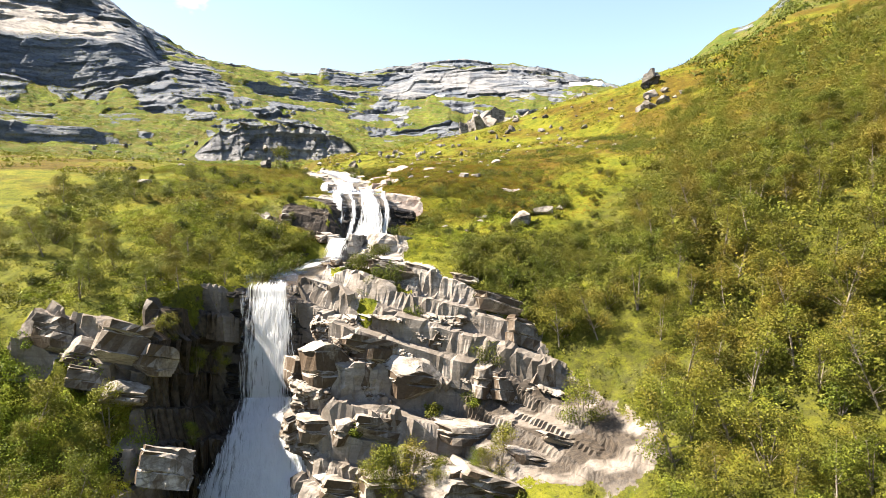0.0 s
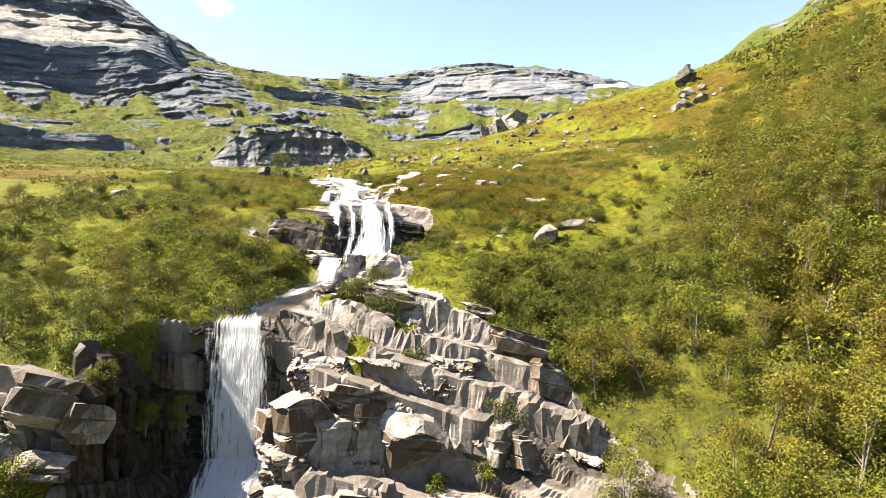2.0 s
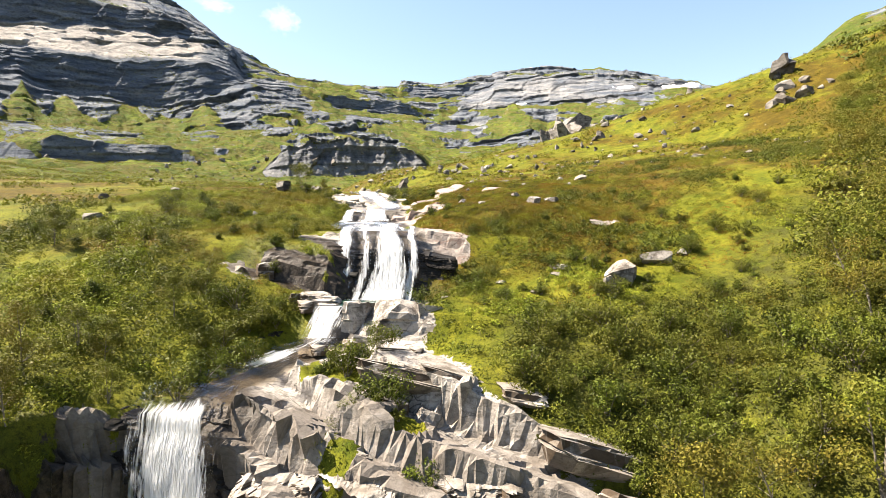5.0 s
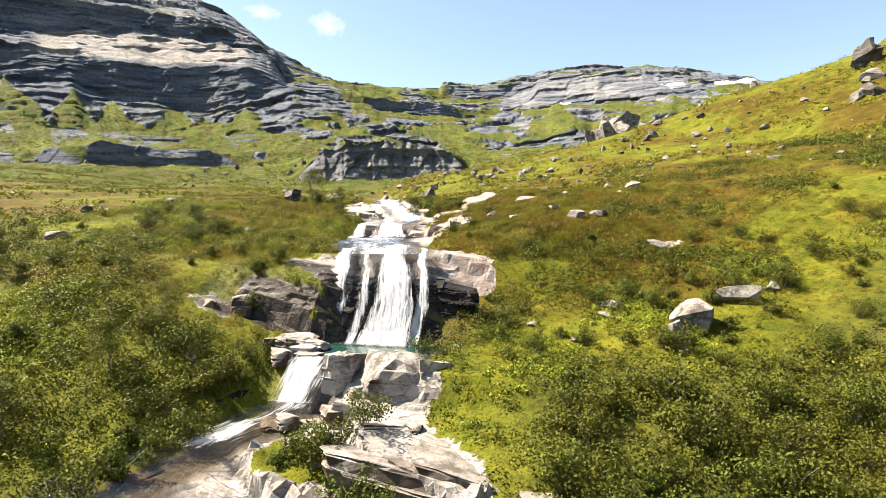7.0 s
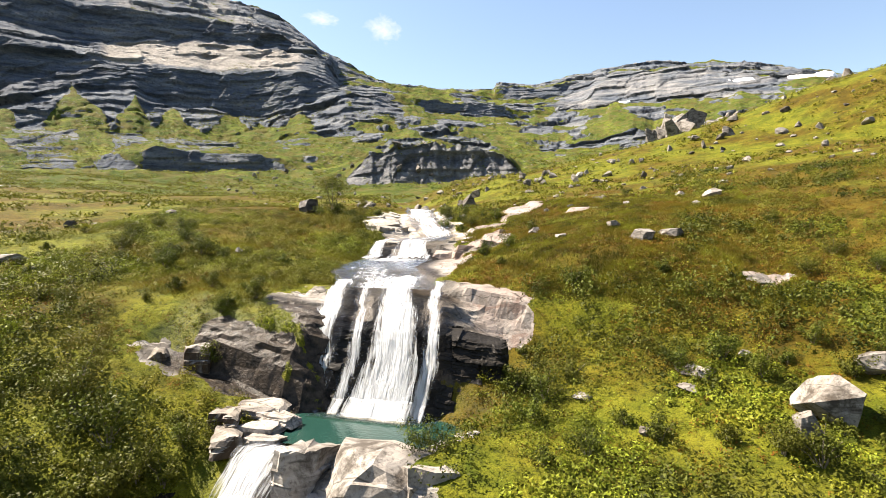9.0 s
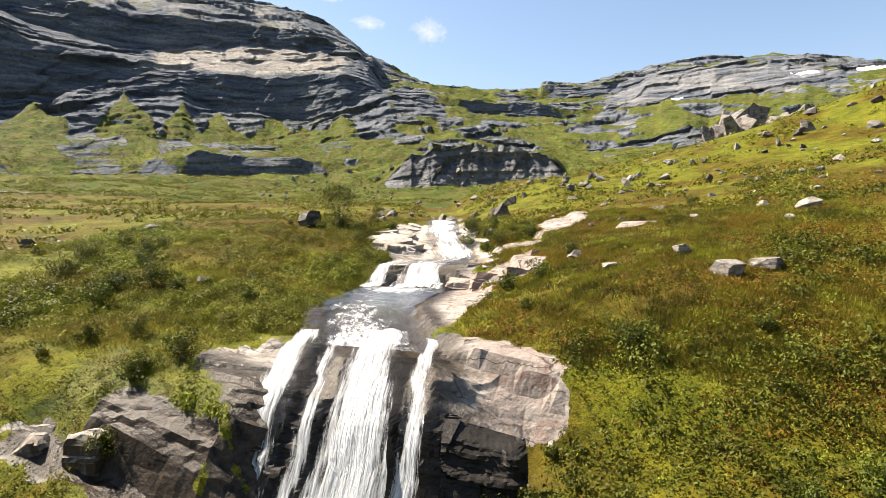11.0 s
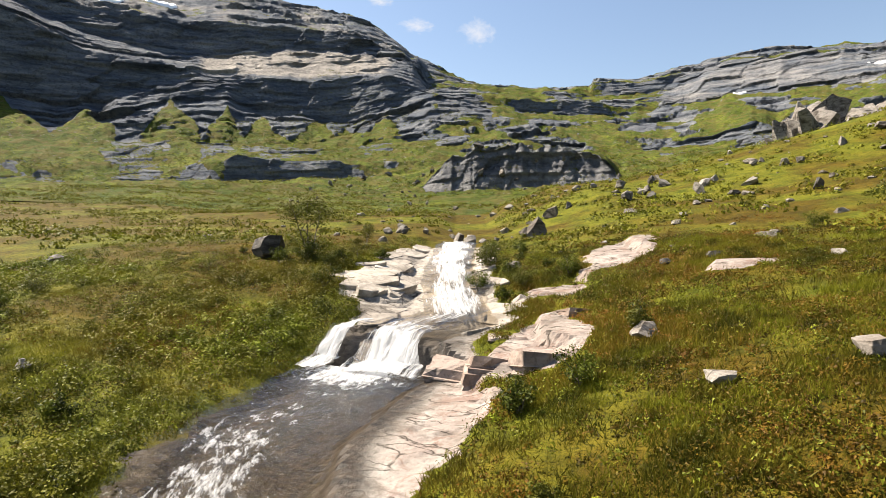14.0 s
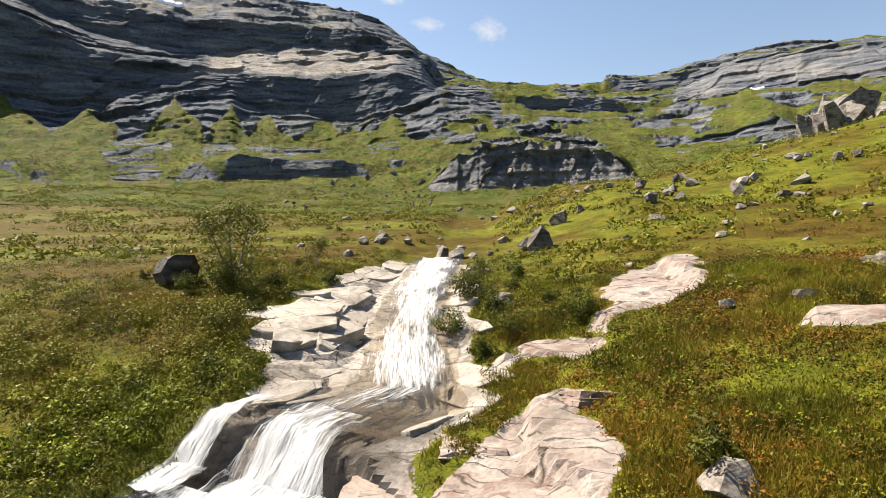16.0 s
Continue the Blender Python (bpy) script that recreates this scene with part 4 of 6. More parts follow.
# ---- plants ----
def leaf_cloud(centres, radii, count, size, flat=0.8, seed=1, droop=0.0):
    """Small folded leaf sprays scattered over ellipsoid clumps: vertices and faces."""
    g = np.random.default_rng(seed)
    weights = radii ** 2 / (radii ** 2).sum()
    pick = g.choice(len(centres), count, p=weights)
    d = g.normal(size=(count, 3))
    d /= np.linalg.norm(d, axis=1)[:, None]
    rad = g.uniform(0.25, 1.15, count) ** 0.5
    p = centres[pick] + d * (radii[pick] * rad)[:, None] * np.array([1, 1, flat])
    p[:, 2] -= droop * g.random(count)
    out = d + 0.55 * g.normal(size=(count, 3)) + np.array([0, 0, 0.25])
    a = np.cross(out, g.normal(size=(count, 3)))
    a /= np.linalg.norm(a, axis=1)[:, None] + 1e-6
    b = np.cross(out, a)
    b /= np.linalg.norm(b, axis=1)[:, None] + 1e-6
    s = size * g.uniform(0.6, 1.4, count)[:, None]
    V = np.stack([p - a * s + b * s * 0.4, p + a * s * 1.1, p - b * s * 0.9 - a * s * 0.5], 1).reshape(-1, 3)
    F = np.arange(count * 3).reshape(-1, 3)
    tone = g.random(len(centres))[pick] - 0.5
    return V, F, [("tone", np.repeat(tone, 3))]


def tube(path, radii, sides=6):
    P = np.array(path, float)
    rings = []
    for k, (p, r) in enumerate(zip(P, radii)):
        t = P[min(k + 1, len(P) - 1)] - P[max(k - 1, 0)]
        t /= np.linalg.norm(t)
        a = np.cross(t, (0.3, 1, 0.1))
        a /= np.linalg.norm(a)
        b = np.cross(t, a)
        ang = np.arange(sides) * 2 * np.pi / sides
        rings.append(p + r * (np.cos(ang)[:, None] * a + np.sin(ang)[:, None] * b))
    V = np.concatenate(rings)
    F = [[k * sides + j, k * sides + (j + 1) % sides, (k + 1) * sides + (j + 1) % sides, (k + 1) * sides + j] for k in range(len(P) - 1) for j in range(sides)]
    return V, np.array(F)


def joined(pieces):
    V, F, n = [], [], 0
    for v, f in pieces:
        V.append(v)
        F.append(f + n)
        n += len(v)
    return np.concatenate(V), np.concatenate(F)


def birch(tall, seed, stems, leaves, wide=0.36):
    g = np.random.default_rng(seed)
    tree = new("birch_tree")
    wood, limbs, centres, radii = [], [], [], []
    for s in range(stems):
        lean = g.normal(size=2) * (0.10 if stems == 1 else 0.22)
        h = tall * g.uniform(0.8, 1.0)
        k = np.linspace(0, 1, 7)
        wander = np.cumsum(g.normal(size=(7, 2)) * 0.05 * tall / 5, 0)
        path = np.stack([lean[0] * h * k + wander[:, 0] * k, lean[1] * h * k + wander[:, 1] * k, h * k - 0.25], -1)
        wood.append(tube(path, 0.012 * tall * (1.05 - k) + 0.008))
        for b in range(16 if stems == 1 else 11):
            f = g.uniform(0.06, 0.98)
            base = np.array([np.interp(f, k, path[:, i]) for i in range(3)])
            ang = g.uniform(0, 2 * np.pi)
            long = tall * wide * (0.25 + 1.0 * math.sin(math.pi * min(1, f * 0.8 + 0.22))) * g.uniform(0.5, 1.1) * 0.8
            tip = base + np.array([math.cos(ang) * long, math.sin(ang) * long, long * g.uniform(0.3, 1.0)])
            mid = (base + tip) / 2 + np.array([0, 0, 0.1 * long])
            limbs.append(tube([base, mid, tip], [0.007 * tall * (1.1 - f) + 0.006, 0.008, 0.004], 4))
            centres += [tip, mid * 0.6 + tip * 0.4]
            radii += [tall * 0.12 * g.uniform(0.6, 1.3), tall * 0.13 * g.uniform(0.6, 1.3)]
        centres.append(path[-1])
        radii.append(tall * 0.06)
    stem = part("trunk", quad_mesh("trunk", *joined(wood)), BARK, tree, "slender pale birch stem")
    part("branchwork", quad_mesh("branchwork", *joined(limbs)), BARK, stem, "thin bare branches inside the crown")
    part("crown", quad_mesh("crown", *leaf_cloud(np.array(centres), np.array(radii), leaves, 0.012 * tall ** 0.5 + 0.04, 0.85, seed), smooth_shade=False), BIRCH, tree)
    return tagged(tree, "slender mountain birch with airy olive-green crown on the slope", "tree", "birches on the valley sides")


def shrub(tall, seed, leaves):
    g = np.random.default_rng(seed)
    bush = new("willow_shrub")
    wood, centres, radii = [], [], []
    for s in range(9):
        ang, out = g.uniform(0, 2 * np.pi), g.uniform(0.1, 0.75) * tall
        tip = np.array([math.cos(ang) * out, math.sin(ang) * out, tall * g.uniform(0.35, 0.95)])
        wood.append(tube([(0, 0, -0.2), tip * (0.4, 0.4, 0.55), tip], [0.03, 0.02, 0.008], 4))
        centres += [tip, tip * 0.7]
        radii += [tall * g.uniform(0.18, 0.36), tall * g.uniform(0.15, 0.28)]
    part("stem", quad_mesh("stem", *joined(wood)), BARK, bush)
    part("foliage", quad_mesh("foliage", *leaf_cloud(np.array(centres), np.array(radii), leaves, 0.055, 0.8, seed), smooth_shade=False), WILLOW, bush)
    return tagged(bush, "low bushy green willow shrub rooted in turf", "shrub", "willow shrubs on the slopes")


def spread(count, box, keep, gap, seed):
    """Random places on the ground in a box where keep() holds, at least gap apart."""
    g = np.random.default_rng(seed)
    out = []
    for _ in range(count * 40):
        x, y = g.uniform(box[0], box[1]), g.uniform(box[2], box[3])
        if g.random() > keep(x, y) or any((x - a) ** 2 + (y - b) ** 2 < gap * gap for a, b in out):
            continue
        out.append((x, y))
        if len(out) >= count:
            break
    return out


def on_ground(x, y):
    return float(height(np.array([float(x)]), np.array([float(y)]))[0])


def bare_at(x, y):
    return float(rock_mask(np.array([float(x)]), np.array([float(y)]))[0])


def right_wood(x, y):
    limit = 62 + max(0, (x - 8)) * 0.5
    if bare_at(x, y) > 0.25 or x < table(y, [25, 6, 45, 17, 52, 12.5, 57, 8, 62, 1, 70, 0]):
        return 0
    if y > 55 and x < 22:
        return 0
    return 1.0 if y < limit and x < 30 + y * 0.55 else 0.0


def left_wood(x, y):
    u = x - table(y, STREAM_X)
    if bare_at(x, y) > 0.25 or u > -6 or (y > 42 and y < 47):
        return 0
    return 1.0 if y < 60 else 0.12 * (y < 70)


kinds = [birch(6.2, 1, 1, 4200), birch(5.2, 2, 2, 4200), birch(6.8, 3, 1, 4200), birch(4.6, 4, 3, 4200), birch(5.6, 5, 2, 4200)]
g = np.random.default_rng(3)
spots = [(x, y, g.uniform(0.75, 1.15)) for x, y in spread(190, (0, 66, 24, 92), right_wood, 1.8, 11)]
spots += [(x, y, g.uniform(0.4, 0.75)) for x, y in spread(36, (-62, -10, 42, 70), left_wood, 2.2, 12)]
spots += [(x, y, g.uniform(0.6, 0.95)) for x, y in spread(34, (-52, -15, 20, 42), left_wood, 2.0, 13)]
spots += [(-4.5, 43.5, 1.0), (-2.2, 43.8, 0.85), (-6.2, 43.4, 0.7), (-0.4, 44.2, 0.7), (4.5, 44.8, 0.75), (3.2, 44.6, 0.5), (11.5, 47.5, 1.0), (-7.4, 56.5, 0.45), (-30.3, 107, 0.95), (-29, 112, 0.45), (-27.5, 109, 0.3), (-21.5, 49.5, 0.5), (-20.6, 52.5, 0.45), (-22.8, 47, 0.55), (-20.5, 46.2, 0.4), (-23.8, 51.5, 0.6), (-21.2, 55.5, 0.5),
          (-24.2, 39.6, 0.6), (-22.4, 42.4, 0.5), (-29.5, 40.5, 0.5)]
for k, (x, y, s) in enumerate(spots):
    src = kinds[k % len(kinds)]
    m = Matrix.Translation((x, y, on_ground(x, y) - 0.1)) @ Matrix.Rotation(g.uniform(0, 6.28), 4, 'Z') @ Matrix.Scale(s, 4)
    if k < len(kinds):
        src.matrix_basis = m
    else:
        c = copy_thing(src, Matrix.Identity(4))
        c.matrix_basis = m


def wood_on_slope(name, places, seed, label):
    """Birches too far off to tell apart, joined into one wood."""
    g = np.random.default_rng(seed)
    crowns = []
    for k, (x, y) in enumerate(places):
        src = kinds[k % len(kinds)].children
        me = [c for c in src if c.name.startswith("crown")][0].data
        co = np.zeros(len(me.vertices) * 3, np.float32)
        me.vertices.foreach_get("co", co)
        co = co.reshape(-1, 3, 3)[::2].reshape(-1, 3) * g.uniform(0.7, 1.1)
        c, s_ = math.cos(k), math.sin(k)
        crowns.append(np.stack([co[:, 0] * c - co[:, 1] * s_ + x, co[:, 0] * s_ + co[:, 1] * c + y, co[:, 2] + on_ground(x, y) - 0.1], -1))
    V = np.concatenate(crowns)
    ob = new(name, quad_mesh(name, V, np.arange(len(V)).reshape(-1, 3), smooth_shade=False))
    ob.data.materials.append(BIRCH)
    return tagged(ob, label, "trees", kind="stuff")


wood_on_slope("birch_wood", spread(130, (24, 100, 66, 150), lambda x, y: 0.9 if 24 + max(0, y - 75) * 0.55 < x < 44 + y * 0.5 else 0.0, 2.6, 15), 16, "olive-green birch wood covering the steep hillside")


def shrub_ground(x, y):
    u = x - table(y, STREAM_X)
    if bare_at(x, y) > 0.3 or abs(u) < 4:
        return 0
    p = 0.35 if u < 0 and 56 < y < 74 else 0.8 if y < 68 else 0.45 if y < 84 else 0.25 if y < 98 else 0.06
    return p


bushes = [shrub(1.5, 21, 1500), shrub(1.2, 22, 1200), shrub(1.8, 23, 1700), shrub(0.9, 24, 900)]
spots = spread(120, (-48, 36, 34, 118), shrub_ground, 1.3, 31)
spots += [(-16.6, 106.5), (-15.4, 108.5), (-17.4, 109.8), (-15.8, 111.6), (-18.6, 112.6), (-16.6, 114), (-13.6, 106.2), (-14.2, 104.6), (-19.8, 116), (-28, 107.6), (-27.2, 105.4),
          (-25.6, 104), (-29.2, 105.4), (-13.2, 109.4), (-24.6, 101.6), (-26.2, 110), (-3.2, 76.6), (-2.4, 78.2), (-1.6, 75.6), (-3.4, 79.6), (-1.8, 73.4), (-0.4, 77.4), (0.8, 71.2), (-0.8, 70),
          (-19.6, 73.6), (-20.2, 76), (-17.2, 66.4), (-18.4, 64.6), (-16.4, 68.2), (-19.6, 62.8), (-15.8, 69.4), (-15.2, 68.4), (-16.2, 66.8), (-17.6, 65.2), (-18.6, 63.4), (-19.4, 61.4), (-18.0, 61.8), (-17.8, 69.4), (-19.4, 67), (-34, 104.2), (-30.4, 103.9)]
spots += [(-9.8, 61.4), (-8.8, 60.8), (-10.6, 61.0), (-8.4, 61.9), (-17.6, 59.2), (-18.4, 57.8), (-17.2, 60.6), (-16.2, 62.4), (-6.2, 57.6), (-5.4, 58.2), (-4.6, 57.2), (-3.0, 55.0), (-2.2, 54.6), (-7.4, 63.6), (-1.0, 49.6), (2.6, 50.4), (-7.2, 46.6), (4.2, 52.6)]
spots += spread(62, (2, 24, 54, 74), shrub_ground, 0.9, 33)
spots += spread(46, (-44, 22, 71, 90), lambda x, y: 0.0 if bare_at(x, y) > 0.3 or abs(x - table(y, STREAM_X)) < 4.5 else 0.8, 1.6, 35)
for k, (x, y) in enumerate(spots):
    src = bushes[k % len(bushes)]
    s = g.uniform(0.7, 1.3) * (1.15 if y < 68 else 0.75)
    m = Matrix.Translation((x, y, on_ground(x, y) - 0.05)) @ Matrix.Rotation(g.uniform(0, 6.28), 4, 'Z') @ Matrix.Scale(s, 4)
    if k < len(bushes):
        src.matrix_basis = m
    else:
        copy_thing(src, Matrix.Identity(4)).matrix_basis = m


# ---- boulders ----
def boulder_mesh(seed, squash=(1, 1, 0.75), cuts=16):
    """A chiselled block about 1 m across: the hull of a rough box, cut by random planes."""
    g = np.random.default_rng(seed)
    bm = bmesh.new()
    bmesh.ops.create_cube(bm, size=1.3)
    for _ in range(cuts):
        d = Vector(g.normal(size=3)).normalized()
        out = bmesh.ops.bisect_plane(bm, geom=bm.verts[:] + bm.edges[:] + bm.faces[:], plane_co=d * g.uniform(0.33, 0.52), plane_no=d, clear_outer=True)
        edges = [e for e in out["geom_cut"] if isinstance(e, bmesh.types.BMEdge)]
        if len(edges) > 2:
            bmesh.ops.contextual_create(bm, geom=edges)
    bmesh.ops.bevel(bm, geom=bm.edges[:], offset=0.03, segments=1, affect='EDGES', clamp_overlap=True)
    bmesh.ops.triangulate(bm, faces=[f for f in bm.faces if len(f.verts) > 4])
    bmesh.ops.subdivide_edges(bm, edges=[e for e in bm.edges if e.calc_length() > 0.14], cuts=2, use_grid_fill=True)
    for v in bm.verts:
        p = np.array(v.co)
        n1 = vnoise(np.array([p[0] * 4 + p[2] * 3.1]), np.array([p[1] * 4 - p[2] * 2.3]), seed)[0]
        n2 = vnoise(np.array([p[0] * 11 + p[2] * 9]), np.array([p[1] * 11 - p[2] * 7]), seed + 1)[0]
        v.co *= 1 + 0.055 * n1 + 0.022 * n2
    bmesh.ops.scale(bm, vec=squash, verts=bm.verts[:])
    me = bpy.data.meshes.new("boulder")
    bm.to_mesh(me)
    bm.free()
    return me


BLOCKS = [boulder_mesh(100 + k, (1, 0.85, 0.7)) for k in range(8)]
for me in BLOCKS:
    me.materials.append(BOULDER_ROCK)
DARK_BLOCKS = [boulder_mesh(120 + k, (1, 0.85, 0.75)) for k in range(3)]
for me in DARK_BLOCKS:
    me.materials.append(DULL_ROCK)


def boulder(x, y, size, mesh, label, sink=0.25, turn=0.0, tall=1.0):
    ob = new("boulder", mesh)
    ob.matrix_basis = Matrix.Translation((x, y, on_ground(x, y) + size * (0.35 * tall - sink))) @ Matrix.Rotation(turn, 4, 'Z') @ Matrix.Diagonal((size, size, size * tall, 1))
    return tagged(ob, label, "boulder", "boulders on the meadow")


boulder(10.3, 74.8, 2.8, BLOCKS[0], "large pale angular boulder standing in the meadow", 0.1, 0.4, 1.1)
boulder(12.9, 78.2, 2.3, BLOCKS[1], "long grey boulder lying in the grass", 0.15, 0.2, 0.7)
boulder(15.8, 79.0, 1.0, BLOCKS[2], "small pale boulder lying in the grass", 0.15, 1.0, 0.8)
boulder(5.5, 77.3, 1.3, BLOCKS[3], "small pale boulder lying in the grass", 0.2, 2.0, 0.7)
boulder(3.2, 89.8, 1.5, BLOCKS[4], "pale smooth boulder among heath plants", 0.1, 0.5, 0.95)
boulder(5.0, 92.4, 2.2, BLOCKS[5], "long low pale boulder among heath plants", 0.15, 0.1, 0.5)
boulder(1.0, 93.6, 1.4, BLOCKS[6], "grey lichen-spotted boulder in the heath", 0.12, 1.2, 0.75)
boulder(-2.7, 92.0, 0.9, BLOCKS[7], "small pale boulder in the heath", 0.15, 0.3, 0.7)
boulder(-5.9, 97.8, 0.8, BLOCKS[1], "small grey boulder in the grass", 0.15, 0.9, 0.7)
for x, y, size, k in ((-5.5, 96.8, 1.3, 2), (4.8, 76.4, 0.9, 4), (5.8, 77.6, 0.8, 7), (0.3, 75.8, 0.8, 3), (3.0, 73.3, 0.7, 5), (7.7, 79.0, 0.8, 6), (-1.1, 112, 1.2, 4), (7.0, 111.4, 1.3, 2), (-0.6, 113, 1.1, 6)):
    boulder(x, y, size, BLOCKS[k], "pale lichen-spotted boulder in the grass", 0.2, 0.7 * k, 0.7)
boulder(8.9, 73.3, 1.4, BLOCKS[6], "narrow upright splinter of rock beside a boulder", 0.1, 0.9, 1.5)
boulder(-3.6, 108, 1.1, DARK_BLOCKS[1], "dark boulder in a wet hollow", 0.2, 0.3, 0.6)
boulder(-40.3, 77.2, 1.7, BLOCKS[3], "flat layered boulder on the brown heath", 0.1, 0.3, 0.6)
boulder(-36.8, 76.4, 1.0, BLOCKS[2], "small flat boulder on the brown heath", 0.1, 0.7, 0.5)
boulder(-47.7, 88.2, 1.4, DARK_BLOCKS[1], "dark boulder on the brown heath", 0.1, 0.7, 0.8)
boulder(-44.1, 97.0, 1.2, BLOCKS[0], "grey boulder on the brown heath", 0.1, 1.7, 0.8)
boulder(9.4, 86.2, 2.6, BLOCKS[6], "low pale outcrop of rock in the meadow", 0.28, 0.4, 0.5)
boulder(-32.3, 104.8, 2.6, DARK_BLOCKS[1], "dark angular boulder beside a small birch", 0.12, 1.2, 1.0)
for k, (x, y) in enumerate(spread(150, (-60, 45, 74, 175), lambda x, y: 0.0 if bare_at(x, y) > 0.3 or (x > -14 and y < 104) else (0.35 + 0.65 * (x > -8)) * (0.4 + 0.6 * (y > 105)), 2.5, 41)):
    boulder(x, y, float(np.clip(g.lognormal(-0.5, 0.5), 0.25, 1.8)), BLOCKS[k % 8], "grey boulder half sunk in mountain turf", 0.2, g.uniform(0, 6), g.uniform(0.6, 1.0))


# ---- ledge blocks of the cliff ----
cliff = tagged(new("cliff_ledges"), "jointed grey gneiss ledges beside the lower waterfall", "cliff", kind="structure")


def ledge_block(x, y, top, wide, tall, deep, mesh, tip=0.25, turn=0.0, swing=0.0):
    ob = new("rock_block", mesh)
    ob.parent = cliff
    ob.matrix_basis = (Matrix.Translation((x, y, top - tall * 0.42)) @ Matrix.Rotation(turn, 4, 'Z') @ Matrix.Rotation(tip, 4, 'Y') @ Matrix.Rotation(swing, 4, 'X')
                       @ Matrix.Diagonal((wide, deep, tall / 0.7, 1)))


def slab_mesh(seed, material):
    """A joint block of several rock layers, each set in or out, with broken corners."""
    g = np.random.default_rng(seed)
    cuts = np.sort(g.uniform(-0.38, 0.38, 4))
    zs = np.sort(np.concatenate([[-0.5, 0.5], cuts - 0.012, cuts + 0.012]))
    layer = np.searchsorted(cuts, zs)
    out_x, out_y = g.uniform(-0.05, 0.05, 5), g.uniform(-0.06, 0.06, 5)
    k = 7
    ring = [(t, -1) for t in np.linspace(-1, 1, k)[:-1]] + [(1, t) for t in np.linspace(-1, 1, k)[:-1]]
    ring += [(-a, -b) for a, b in ring]
    planes = [(d / np.linalg.norm(d), g.uniform(0.44, 0.62)) for d in g.normal(size=(7, 3))]
    skew = g.uniform(-0.16, 0.16, 2)

    def shaped(x, y, z, l):
        p = np.array([x * (0.5 + out_x[l]), y * (0.5 + out_y[l]), z])
        p[:2] *= 1 + 0.10 * (vnoise(np.array([x * 1.7 + seed]), np.array([y * 1.7 + z * 1.3]), seed)[0])
        p[0] += skew[0] * z + 0.03 * g.normal() * 0.6
        p[1] += skew[1] * z + 0.03 * g.normal() * 0.6
        p[2] += 0.05 * vnoise(np.array([x * 1.5]), np.array([y * 1.5]), seed + 5)[0] * (abs(z) > 0.45)
        for d, o in planes:
            q = float(p @ d) - o
            if q > 0:
                p = p - d * q
        return p

    bm = bmesh.new()
    rows = [[bm.verts.new(shaped(a, b, z, l)) for a, b in ring] for z, l in zip(zs, layer)]
    n = len(ring)
    for r, s in zip(rows[:-1], rows[1:]):
        for i in range(n):
            bm.faces.new((r[i], r[(i + 1) % n], s[(i + 1) % n], s[i]))
    for row, z, l, flip in ((rows[0], -0.5, 0, True), (rows[-1], 0.5, 4, False)):
        inner = [bm.verts.new(shaped(a * 0.55, b * 0.55, z, l)) for a, b in ring]
        mid = bm.verts.new(shaped(0, 0, z, l))
        for i in range(n):
            j = (i + 1) % n
            bm.faces.new((row[i], row[j], inner[j], inner[i]))
            bm.faces.new((inner[i], inner[j], mid))
    bmesh.ops.recalc_face_normals(bm, faces=bm.faces[:])
    bmesh.ops.scale(bm, vec=(1, 1, 0.7), verts=bm.verts[:])
    me = bpy.data.meshes.new("rock_block")
    bm.to_mesh(me)
    bm.free()
    me.materials.append(material)
    return me


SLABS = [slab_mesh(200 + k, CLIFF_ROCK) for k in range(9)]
STEP_SLABS = [slab_mesh(250 + k, ROCK) for k in range(5)]
PINK_SLABS = [slab_mesh(270 + k, PINK_ROCK) for k in range(4)]
g = np.random.default_rng(77)


def tier(xa, xb, ya, yb, za, zb, wide, tall, deep, tip=0.22, skip=0.0, turn=0.5):
    """A row of uneven joint blocks along a dipping ledge; the joints all run one way."""
    x = xa
    while x < xb:
        w = wide * float(np.clip(g.lognormal(-0.15, 0.45), 0.4, 1.5))
        f = min(1.0, (x + w / 2 - xa) / (xb - xa))
        if g.random() >= skip:
            h = tall * g.uniform(0.7, 1.25)
            ledge_block(x + w / 2, ya + (yb - ya) * f - 0.2 + g.uniform(-0.9, 1.1), za + (zb - za) * f + g.uniform(-0.5, 0.3), w * 1.15, h,
                        max(deep, w * 0.6) * g.uniform(0.8, 1.2), SLABS[g.integers(9)], tip * g.uniform(0.7, 1.3), turn * g.uniform(0.6, 1.3), g.uniform(-0.2, 0.05))
        x += w * g.uniform(0.75, 1.05)


ledge_block(-10.6, 50.2, -11.2, 3.6, 5.6, 3.6, SLABS[1], 0.12, 0.8, -0.1)
ledge_block(-6.9, 51.4, -12.0, 2.8, 4.6, 3.0, SLABS[5], 0.2, 0.75, -0.1)
ledge_block(-13.2, 51.4, -12.6, 1.8, 3.2, 2.4, SLABS[0], 0.1, 0.6, 0)
tier(-4.8, 4.0, 51.6, 52.8, -12.2, -13.4, 4.6, 4.2, 3.6, 0.28, 0.2, 0.6)
tier(2.5, 10, 53.2, 53.0, -13.2, -15.2, 5.0, 3.0, 3.4, 0.3, 0.1)
tier(-10, -3, 55.4, 55.6, -8.2, -9.0, 2.2, 2.6, 2.4, 0.22, 0.3, 0.7)
tier(-5, 7, 56.2, 56.2, -7.2, -9.8, 6.4, 3.6, 4.2, 0.3, 0.2, 0.4)
tier(-7, 6, 59.0, 58.0, -5.6, -8.0, 5.0, 1.8, 4.0, 0.28, 0.2, 0.3)
tier(-7.5, 1, 61.8, 61.2, -4.8, -5.6, 5.0, 1.2, 3.6, 0.24, 0, 0.2)
